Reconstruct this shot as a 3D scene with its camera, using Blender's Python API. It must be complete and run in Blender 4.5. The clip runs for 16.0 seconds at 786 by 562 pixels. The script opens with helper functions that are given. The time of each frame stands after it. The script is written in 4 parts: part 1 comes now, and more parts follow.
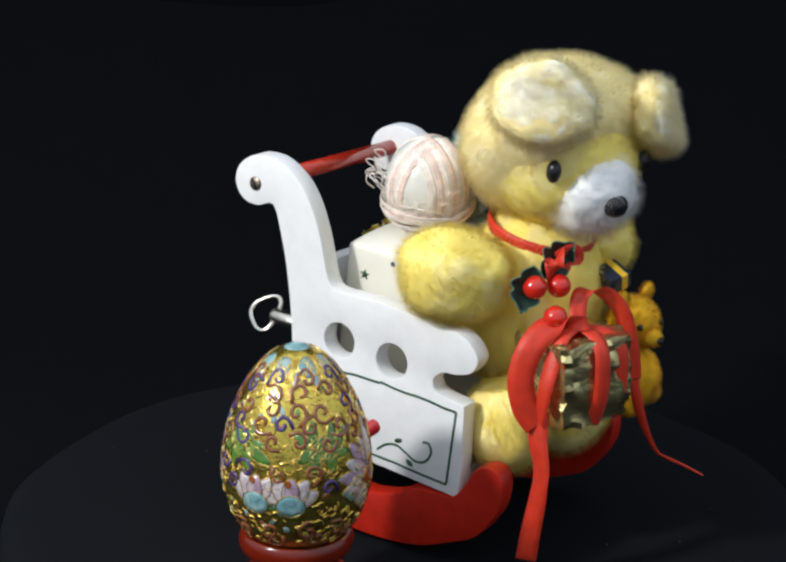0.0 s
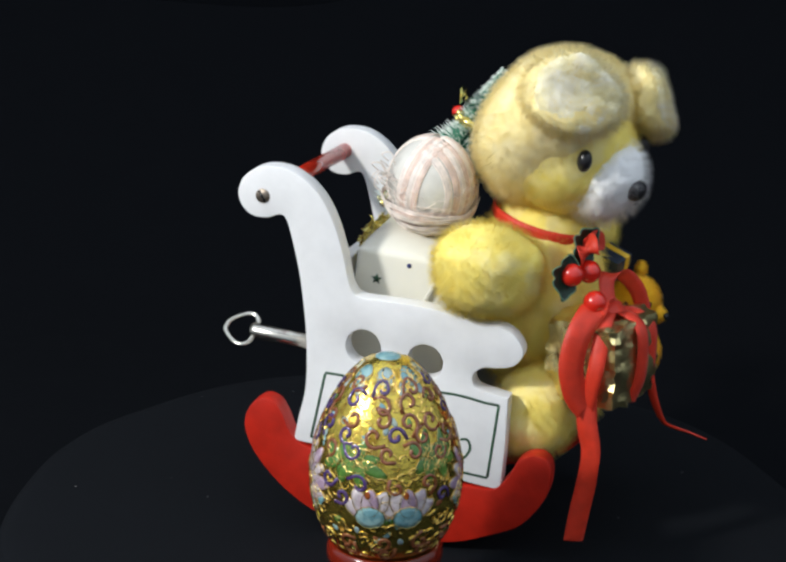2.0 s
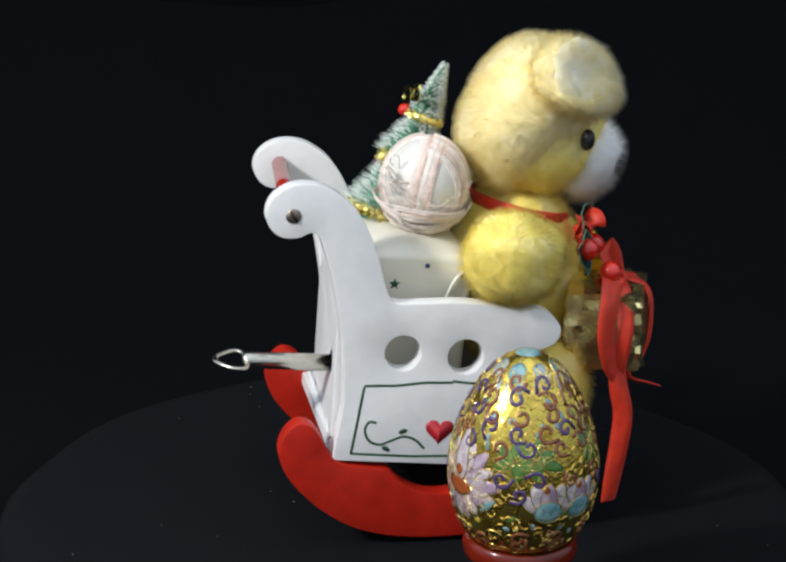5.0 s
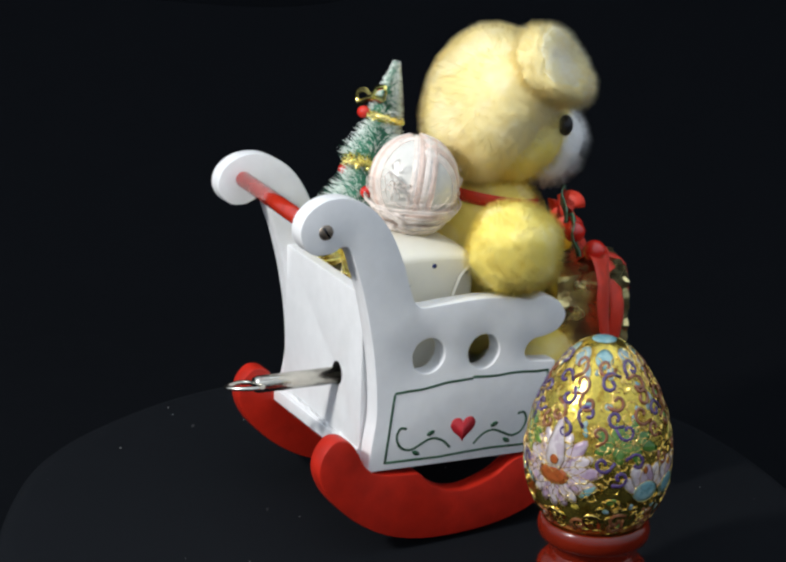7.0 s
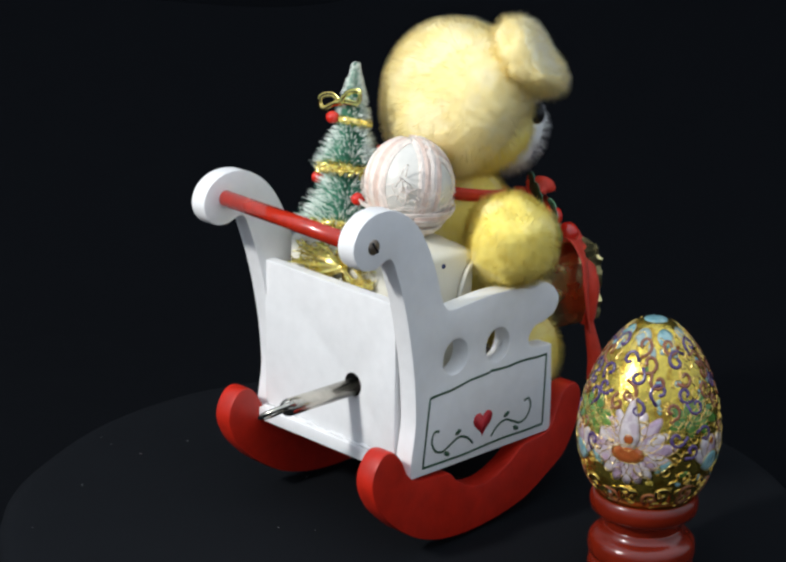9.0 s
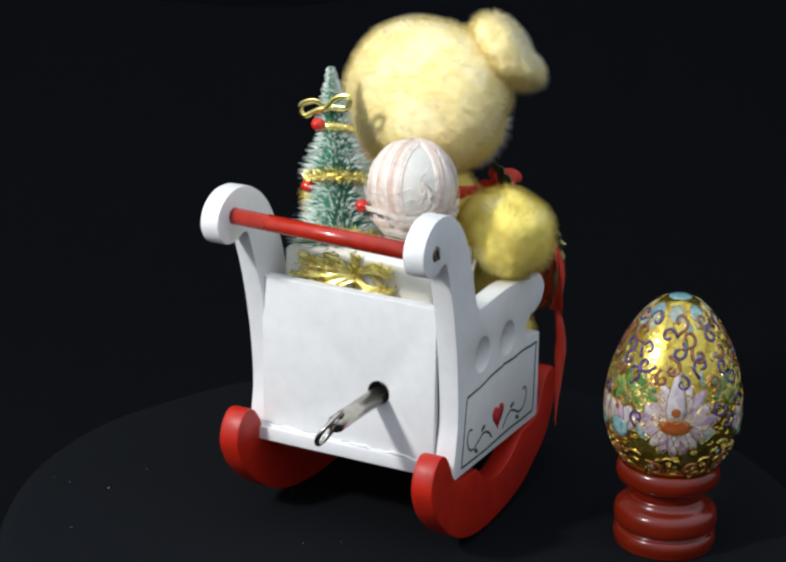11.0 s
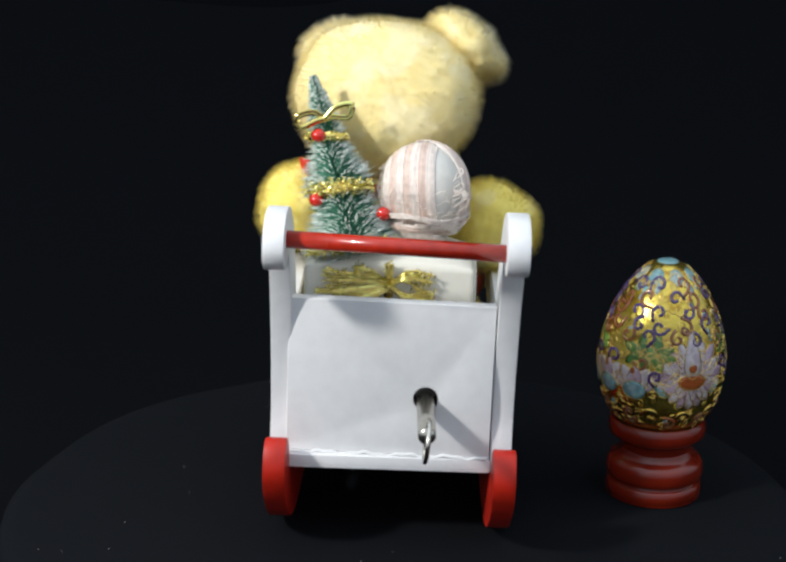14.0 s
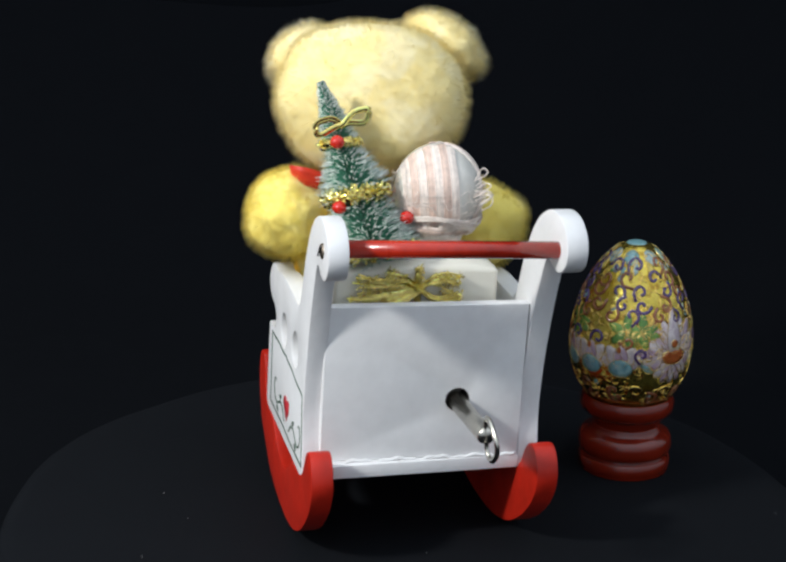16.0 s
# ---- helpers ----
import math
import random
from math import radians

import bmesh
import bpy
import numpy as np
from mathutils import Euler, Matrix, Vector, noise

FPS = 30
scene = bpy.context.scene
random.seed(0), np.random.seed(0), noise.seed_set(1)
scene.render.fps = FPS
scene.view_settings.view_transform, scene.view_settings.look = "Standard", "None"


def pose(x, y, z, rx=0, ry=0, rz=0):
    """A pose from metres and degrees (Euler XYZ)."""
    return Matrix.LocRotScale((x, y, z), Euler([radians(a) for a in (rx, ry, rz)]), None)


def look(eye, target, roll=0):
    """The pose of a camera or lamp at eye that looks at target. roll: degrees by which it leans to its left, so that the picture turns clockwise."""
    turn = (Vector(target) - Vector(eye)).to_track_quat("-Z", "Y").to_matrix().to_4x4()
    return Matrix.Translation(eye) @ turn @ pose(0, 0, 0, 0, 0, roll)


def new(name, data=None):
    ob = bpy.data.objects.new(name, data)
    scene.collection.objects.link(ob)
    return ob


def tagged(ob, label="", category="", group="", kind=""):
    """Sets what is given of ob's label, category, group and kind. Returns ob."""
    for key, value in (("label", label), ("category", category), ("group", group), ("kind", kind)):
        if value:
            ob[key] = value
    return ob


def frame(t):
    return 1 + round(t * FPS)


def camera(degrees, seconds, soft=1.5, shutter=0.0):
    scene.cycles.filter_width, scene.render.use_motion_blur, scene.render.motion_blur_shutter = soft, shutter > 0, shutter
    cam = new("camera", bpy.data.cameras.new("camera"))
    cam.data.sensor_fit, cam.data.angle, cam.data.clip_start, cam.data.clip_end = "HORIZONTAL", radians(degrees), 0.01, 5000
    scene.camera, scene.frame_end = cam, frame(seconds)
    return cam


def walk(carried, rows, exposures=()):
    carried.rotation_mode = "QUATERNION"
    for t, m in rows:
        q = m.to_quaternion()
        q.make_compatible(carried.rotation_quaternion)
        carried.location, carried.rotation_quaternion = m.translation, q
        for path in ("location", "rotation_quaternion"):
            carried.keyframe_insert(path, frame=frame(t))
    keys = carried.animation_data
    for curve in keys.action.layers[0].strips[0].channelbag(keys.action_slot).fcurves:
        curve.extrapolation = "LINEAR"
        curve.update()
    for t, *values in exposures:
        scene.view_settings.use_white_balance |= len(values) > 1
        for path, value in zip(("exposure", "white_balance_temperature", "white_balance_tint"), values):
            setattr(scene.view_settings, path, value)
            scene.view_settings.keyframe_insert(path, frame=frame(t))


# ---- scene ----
# The camera stands still before a slow turntable; metres, z up, the turntable's axis is x = y = 0.
cam = camera(26.28, 16.0, soft=2.6)
EYE = (0.0, -0.6025, 0.2671)
STAND = look(EYE, (-0.0130, 0.3544, -0.0231), 1.17)
walk(cam, [(0.0, STAND), (16.0, STAND)])

GROUND = -0.0060
CLIP = 16.0


# ---- light ----
world = bpy.data.worlds.new("room_light")
scene.world = world
world.use_nodes = True
tree = world.node_tree
way, axes, rise = (tree.nodes.new("ShaderNode" + k) for k in ("TexCoord", "SeparateXYZ", "MapRange"))
tree.links.new(way.outputs["Generated"], axes.inputs[0])
tree.links.new(axes.outputs["Z"], rise.inputs["Value"])
rise.inputs["From Min"].default_value, rise.inputs["From Max"].default_value = 0.0, 1.0
rise.inputs["To Min"].default_value, rise.inputs["To Max"].default_value = 0.36, 1.34
tree.nodes["Background"].inputs[0].default_value = (0.80, 0.90, 1.03, 1)
tree.links.new(rise.outputs["Result"], tree.nodes["Background"].inputs[1])
lamp = new("desk_lamp_light", bpy.data.lights.new("desk_lamp_light", "AREA"))
lamp.data.shape, lamp.data.size, lamp.data.energy = "DISK", 0.065, 3.65
lamp.data.color = (0.985, 0.98, 0.96)
lamp.matrix_world = look((-0.44, -0.36, 0.45), (0, 0, 0.08))
scene.view_settings.exposure = 0.0


# ---- materials ----
def material(name, color, rough=0.5, metal=0.0, vary=0.12, scale=300.0, bump=0.0, bump_scale=None, coat=0.0,
             sheen=0.0, island=0.0, second=None, second_scale=40.0, second_at=0.6, transmit=0.0, spec=0.5):
    """A surface with variation at two scales and fine relief; scales are per metre."""
    m = bpy.data.materials.new(name)
    m.use_nodes = True
    nt = m.node_tree
    b = nt.nodes["Principled BSDF"]
    geo = nt.nodes.new("ShaderNodeTexCoord")
    fine = nt.nodes.new("ShaderNodeTexNoise")
    fine.inputs["Scale"].default_value, fine.inputs["Detail"].default_value = scale, 5
    broad = nt.nodes.new("ShaderNodeTexNoise")
    broad.inputs["Scale"].default_value, broad.inputs["Detail"].default_value = second_scale, 3
    for n in (fine, broad):
        nt.links.new(geo.outputs["Object"], n.inputs["Vector"])
    ramp = nt.nodes.new("ShaderNodeValToRGB")
    lo = [max(0.0, c * (1 - vary)) for c in color]
    hi = [min(1.0, c * (1 + vary)) for c in color]
    ramp.color_ramp.elements[0].position, ramp.color_ramp.elements[1].position = 0.3, 0.7
    ramp.color_ramp.elements[0].color, ramp.color_ramp.elements[1].color = (*lo, 1), (*hi, 1)
    nt.links.new(fine.outputs["Fac"], ramp.inputs["Fac"])
    out = ramp.outputs["Color"]
    if second:
        r2 = nt.nodes.new("ShaderNodeValToRGB")
        r2.color_ramp.elements[0].position, r2.color_ramp.elements[1].position = second_at, second_at + 0.1
        r2.color_ramp.elements[0].color, r2.color_ramp.elements[1].color = (0, 0, 0, 1), (1, 1, 1, 1)
        nt.links.new(broad.outputs["Fac"], r2.inputs["Fac"])
        mix = nt.nodes.new("ShaderNodeMix")
        mix.data_type = "RGBA"
        nt.links.new(r2.outputs["Color"], mix.inputs["Factor"])
        nt.links.new(out, mix.inputs["A"])
        mix.inputs["B"].default_value = (*second, 1)
        out = mix.outputs["Result"]
    if island:
        info = nt.nodes.new("ShaderNodeNewGeometry")
        hsv = nt.nodes.new("ShaderNodeHueSaturation")
        mr = nt.nodes.new("ShaderNodeMapRange")
        mr.inputs["To Min"].default_value, mr.inputs["To Max"].default_value = 1 - island, 1 + island
        nt.links.new(info.outputs["Random Per Island"], mr.inputs["Value"])
        nt.links.new(mr.outputs["Result"], hsv.inputs["Value"])
        nt.links.new(out, hsv.inputs["Color"])
        out = hsv.outputs["Color"]
    nt.links.new(out, b.inputs["Base Color"])
    b.inputs["Metallic"].default_value = metal
    rr = nt.nodes.new("ShaderNodeMapRange")
    rr.inputs["To Min"].default_value, rr.inputs["To Max"].default_value = max(0.03, rough - 0.07), min(1, rough + 0.09)
    nt.links.new(broad.outputs["Fac"], rr.inputs["Value"])
    nt.links.new(rr.outputs["Result"], b.inputs["Roughness"])
    b.inputs["Specular IOR Level"].default_value = spec
    b.inputs["Coat Weight"].default_value = coat
    b.inputs["Coat Roughness"].default_value = 0.08
    b.inputs["Sheen Weight"].default_value = sheen
    b.inputs["Transmission Weight"].default_value = transmit
    if bump:
        rel = nt.nodes.new("ShaderNodeTexNoise")
        rel.inputs["Scale"].default_value, rel.inputs["Detail"].default_value = bump_scale or scale, 4
        nt.links.new(geo.outputs["Object"], rel.inputs["Vector"])
        bp = nt.nodes.new("ShaderNodeBump")
        bp.inputs["Strength"].default_value, bp.inputs["Distance"].default_value = bump, 0.0006
        nt.links.new(rel.outputs["Fac"], bp.inputs["Height"])
        nt.links.new(bp.outputs["Normal"], b.inputs["Normal"])
    return m


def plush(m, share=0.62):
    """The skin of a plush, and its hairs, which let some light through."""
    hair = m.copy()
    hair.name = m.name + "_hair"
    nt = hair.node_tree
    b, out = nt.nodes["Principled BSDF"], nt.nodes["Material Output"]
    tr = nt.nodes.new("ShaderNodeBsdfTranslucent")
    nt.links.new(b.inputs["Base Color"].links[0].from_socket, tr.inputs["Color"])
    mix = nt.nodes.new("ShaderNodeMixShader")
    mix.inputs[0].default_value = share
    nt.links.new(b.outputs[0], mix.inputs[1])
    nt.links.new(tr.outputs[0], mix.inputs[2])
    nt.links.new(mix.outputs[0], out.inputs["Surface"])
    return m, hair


WHITE = material("white_paint", (0.80, 0.80, 0.80), 0.42, vary=0.03, scale=180, bump=0.25, bump_scale=240)
RED_PAINT = material("red_paint", (0.45, 0.016, 0.006), 0.42, vary=0.15, scale=150, bump=0.25, bump_scale=300, spec=0.4)
ROD_RED = material("red_gloss_paint", (0.42, 0.022, 0.008), 0.25, vary=0.15, scale=200, bump=0.2, coat=0.4)
GREEN_INK = material("green_ink", (0.02, 0.075, 0.035), 0.6, vary=0.3, scale=500)
HEART_RED = material("heart_red", (0.42, 0.012, 0.02), 0.5, vary=0.15, scale=500)
STEEL = material("nickel_plate", (0.60, 0.57, 0.50), 0.24, 1.0, vary=0.12, scale=400, bump=0.15)
SCREW = material("dull_steel", (0.30, 0.25, 0.20), 0.45, 1.0, vary=0.3, scale=900, bump=0.3)
HOLE = material("dark_bore", (0.05, 0.045, 0.04), 0.8)
FUR = material("yellow_plush", bump=0.15, bump_scale=420, color=(0.98, 0.84, 0.43), rough=0.85, vary=0.03, scale=90, sheen=0.10, island=0.05,
               second=(0.98, 0.87, 0.53), second_scale=55, second_at=0.5, spec=0.2)
FUR_DEEP = material("deep_yellow_plush", bump=0.15, bump_scale=420, color=(0.99, 0.82, 0.22), rough=0.85, vary=0.03, scale=90, sheen=0.10, island=0.06,
                    second=(0.99, 0.86, 0.36), second_scale=60, second_at=0.52, spec=0.2)
FUR_PALE = material("cream_plush", bump=0.15, bump_scale=420, color=(0.99, 0.925, 0.68), rough=0.85, vary=0.03, scale=90, sheen=0.10, island=0.05,
                    second=(0.99, 0.95, 0.82), second_scale=70, second_at=0.5, spec=0.2)
FUR_WHITE = material("white_plush", bump=0.15, bump_scale=420, color=(0.99, 0.99, 0.98), rough=0.85, vary=0.03, scale=90, sheen=0.10, island=0.04, spec=0.2)
SMALL_FUR = material("amber_plush", (0.92, 0.55, 0.03), 0.85, vary=0.1, scale=200, sheen=0.1, island=0.1, spec=0.2)
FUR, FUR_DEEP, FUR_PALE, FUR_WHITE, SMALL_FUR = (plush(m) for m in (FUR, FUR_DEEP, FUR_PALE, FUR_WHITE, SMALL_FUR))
BLACK = material("black_plastic", (0.012, 0.012, 0.014), 0.28, vary=0.1)
RIBBON = material("red_satin", (0.60, 0.030, 0.008), 0.52, vary=0.12, scale=250, sheen=0.05, bump=0.2, bump_scale=900)
BERRY = material("red_berry", (0.60, 0.020, 0.010), 0.16, vary=0.06, coat=0.5)
HOLLY = material("dark_holly", (0.005, 0.026, 0.015), 0.36, vary=0.3, scale=300, spec=0.35)
HOLLY_EDGE = material("silvery_green", (0.09, 0.20, 0.13), 0.35, vary=0.2)
FOIL = material("gold_foil", (0.97, 0.80, 0.38), 0.28, 1.0, vary=0.12, scale=200, bump=0.5, bump_scale=700)
TINSEL = material("gold_tinsel", (0.93, 0.72, 0.24), 0.20, 1.0, vary=0.2, scale=900, island=0.35)
PAPER = material("cream_paper", (0.78, 0.755, 0.655), 0.45, vary=0.04, scale=60, bump=0.25, bump_scale=60)
BLUE_INK = material("blue_ink", (0.02, 0.03, 0.12), 0.6)
THREAD = material("silky_thread", (0.86, 0.76, 0.68), 0.28, vary=0.15, scale=400, island=0.22, sheen=0.4)
BALL = material("pearl_ball", (0.70, 0.68, 0.62), 0.26, vary=0.05, coat=0.3)
PINK = material("pink_thread", (0.77, 0.60, 0.51), 0.35, vary=0.15, scale=400, island=0.2)
NEEDLE = material("green_bristle", (0.05, 0.23, 0.14), 0.6, vary=0.25, scale=300, island=0.45)
FROST = material("frosted_bristle", (0.72, 0.78, 0.72), 0.7, vary=0.1, scale=300, island=0.15)
TRUNK = material("brown_wire", (0.10, 0.06, 0.03), 0.7)
NAVY = material("navy_foil", (0.015, 0.03, 0.06), 0.3, vary=0.3, coat=0.3)
YELLOW = material("yellow_band", (0.75, 0.48, 0.04), 0.4)
CLOTH = material("black_cloth", (0.0046, 0.0056, 0.0074), 0.95, vary=0.35, scale=2600, bump=0.5, bump_scale=2600,
                 spec=0.1)
BACK_CLOTH = material("black_curtain", (0.0021, 0.0027, 0.0040), 0.95, vary=0.3, scale=900, bump=0.3, spec=0.08)
LINT = material("pale_lint", (0.4, 0.4, 0.38), 0.9)
STAND_RED = material("red_lacquer", (0.155, 0.011, 0.003), 0.22, vary=0.15, scale=90, coat=0.2)
GOLD = material("egg_gold", (0.68, 0.52, 0.09), 0.20, 0.92, vary=0.2, scale=260, bump=0.35, bump_scale=700, coat=0.25,
                second=(0.44, 0.27, 0.03), second_scale=170, second_at=0.55)
WIRE = material("gilt_wire", (0.85, 0.62, 0.20), 0.20, 1.0, vary=0.1)


def enamel(name, color, second=None):
    return material(name, color, 0.14, vary=0.2, scale=500, coat=0.6, second=second, second_scale=260, second_at=0.5)


E_PURPLE = enamel("violet_enamel", (0.065, 0.035, 0.13))
E_BROWN = enamel("brown_enamel", (0.20, 0.065, 0.025))
E_BLUE = enamel("turquoise_enamel", (0.15, 0.31, 0.34), (0.26, 0.42, 0.42))
E_WHITE = enamel("white_enamel", (0.54, 0.48, 0.49), (0.45, 0.37, 0.41))
E_PINK = enamel("pink_enamel", (0.37, 0.26, 0.35), (0.47, 0.38, 0.44))
E_GREEN = enamel("green_enamel", (0.07, 0.17, 0.03), (0.14, 0.26, 0.05))
E_RUST = enamel("rust_enamel", (0.34, 0.08, 0.02))
E_GREY = enamel("grey_blue_enamel", (0.24, 0.33, 0.34), (0.34, 0.42, 0.36))
E_YELLOW = enamel("yellow_enamel", (0.52, 0.40, 0.06))

# ---- building helpers ----
ORIGIN = {}
ON_SLEIGH, ON_TABLE = [], []


def thing(name, label, category, at, carrier, group=""):
    """An Empty at the base of a thing; its parts are given in the carrier's space."""
    ob = new(name)
    ob.empty_display_size = 0.01
    tagged(ob, label, category, group)
    ORIGIN[ob] = Vector(at)
    carrier.append(ob)
    return ob


def finish(name, me, mat, parent, label="", smooth=True):
    root = parent if parent in ORIGIN else parent.parent
    if root not in ORIGIN:
        root = root.parent
    me.transform(Matrix.Translation(-ORIGIN[root]))
    for m in (mat if isinstance(mat, (list, tuple)) else [mat]):
        me.materials.append(m)
    if smooth:
        me.shade_smooth()
    ob = new(name, me)
    ob.parent = parent
    if label:
        tagged(ob, label)
    return ob


def part(name, bm, mat, parent, label="", smooth=True):
    me = bpy.data.meshes.new(name)
    bmesh.ops.recalc_face_normals(bm, faces=bm.faces)
    if not smooth:
        for e in bm.edges:
            e.smooth = len(e.link_faces) == 2 and e.calc_face_angle(0) < 0.42
    bm.to_mesh(me)
    bm.free()
    return finish(name, me, mat, parent, label)


def mesh_of(verts, faces, name="piece"):
    me = bpy.data.meshes.new(name)
    me.from_pydata(verts, [], faces)
    return me


def spline(pts, n=6, closed=True):
    """A smooth line through a few shaping points."""
    out, k = [], len(pts)
    for i in range(k if closed else k - 1):
        g = lambda j: Vector(pts[j % k] if closed else pts[min(max(j, 0), k - 1)])
        p0, p1, p2, p3 = g(i - 1), g(i), g(i + 1), g(i + 2)
        for s in range(n):
            t = s / n
            out.append(0.5 * (2 * p1 + (p2 - p0) * t + (2 * p0 - 5 * p1 + 4 * p2 - p3) * t * t + (3 * p1 - p0 - 3 * p2 + p3) * t ** 3))
    if not closed:
        out.append(Vector(pts[-1]))
    return out


def board(loops, y0, y1, bevel=0.0007):
    """A sawn board: outline and holes in x, z, between two y."""
    bm = bmesh.new()
    edges = []
    for loop in loops:
        vs = [bm.verts.new((x, y0, z)) for x, z in loop]
        edges += [bm.edges.new((vs[i], vs[(i + 1) % len(vs)])) for i in range(len(vs))]
    bmesh.ops.triangle_fill(bm, use_beauty=True, use_dissolve=False, edges=edges)
    rim = [e for e in bm.edges if len(e.link_faces) == 1]
    new_geo = bmesh.ops.extrude_face_region(bm, geom=bm.faces[:])["geom"]
    bmesh.ops.translate(bm, verts=[v for v in new_geo if isinstance(v, bmesh.types.BMVert)], vec=(0, y1 - y0, 0))
    bmesh.ops.recalc_face_normals(bm, faces=bm.faces)
    sharp = [e for e in bm.edges if len(e.link_faces) == 2 and abs(e.link_faces[0].normal.y - e.link_faces[1].normal.y) > 0.5]
    if bevel:
        bmesh.ops.bevel(bm, geom=sharp, offset=bevel, segments=2, affect="EDGES", profile=0.6)
    return bm


def box(x0, x1, y0, y1, z0, z1, bevel=0.0006, seg=2):
    bm = bmesh.new()
    bmesh.ops.create_cube(bm, size=1)
    bmesh.ops.scale(bm, vec=(x1 - x0, y1 - y0, z1 - z0), verts=bm.verts)
    bmesh.ops.translate(bm, vec=((x0 + x1) / 2, (y0 + y1) / 2, (z0 + z1) / 2), verts=bm.verts)
    if bevel:
        bmesh.ops.bevel(bm, geom=bm.edges[:], offset=bevel, segments=seg, affect="EDGES", profile=0.6)
    return bm


def tube_data(pts, radius, sides=8, flat=1.0, up=(0, 0, 1), taper=None):
    pts = [Vector(p) for p in pts]
    verts, faces = [], []
    for i, p in enumerate(pts):
        d = (pts[min(i + 1, len(pts) - 1)] - pts[max(i - 1, 0)]).normalized()
        u = up[i] if isinstance(up, list) else Vector(up)
        s = d.cross(u)
        s = s.normalized() if s.length > 1e-6 else d.orthogonal().normalized()
        w = s.cross(d).normalized()
        r = radius * (taper(i / (len(pts) - 1)) if taper else 1)
        for k in range(sides):
            a = 2 * math.pi * k / sides
            verts.append(p + s * (r * math.cos(a)) + w * (r * flat * math.sin(a)))
    n = len(pts)
    for i in range(n - 1):
        for k in range(sides):
            a, b = i * sides + k, i * sides + (k + 1) % sides
            faces.append((a, b, b + sides, a + sides))
    faces.append(tuple(range(sides))[::-1])
    faces.append(tuple(range((n - 1) * sides, n * sides)))
    return verts, faces


def tube(pts, radius, **kw):
    return mesh_of(*tube_data(pts, radius, **kw))


def many(items):
    """Several vertex and face lists joined as one mesh."""
    verts, faces = [], []
    for v, f in items:
        o = len(verts)
        verts += v
        faces += [tuple(i + o for i in g) for g in f]
    return mesh_of(verts, faces)


def lathe(profile, at=(0, 0, 0), n=48, axis=None):
    verts, faces = [], []
    k = len(profile)
    for i in range(n):
        a = 2 * math.pi * i / n
        verts += [Vector((r * math.cos(a), r * math.sin(a), z)) for r, z in profile]
    for i in range(n):
        for j in range(k - 1):
            a, b = i * k + j, ((i + 1) % n) * k + j
            faces.append((a, b, b + 1, a + 1))
    m = Matrix.Translation(at)
    if axis:
        m = m @ Vector(axis).to_track_quat("Z", "Y").to_matrix().to_4x4()
    bm = bmesh.new()
    me = mesh_of([m @ v for v in verts], faces)
    bm.from_mesh(me)
    bpy.data.meshes.remove(me)
    bmesh.ops.remove_doubles(bm, verts=bm.verts, dist=1e-6)
    return bm


def lump(at, radii, turn=None, rough=0.06, seed=0, sub=4, shape=None):
    """A soft stuffed form: an uneven ellipsoid."""
    bm = bmesh.new()
    bmesh.ops.create_icosphere(bm, subdivisions=sub, radius=1)
    r = Vector(radii)
    m = Matrix.Translation(at) @ (turn.to_matrix().to_4x4() if turn else Matrix.Identity(4))
    for v in bm.verts:
        n = v.co.copy()
        if shape:
            n = shape(n)
        k = 1 + rough * noise.noise(n * 1.6 + Vector((seed * 7.3, seed, 0)))
        v.co = m @ Vector((n.x * r.x * k, n.y * r.y * k, n.z * r.z * k))
    bmesh.ops.recalc_face_normals(bm, faces=bm.faces)
    return bm


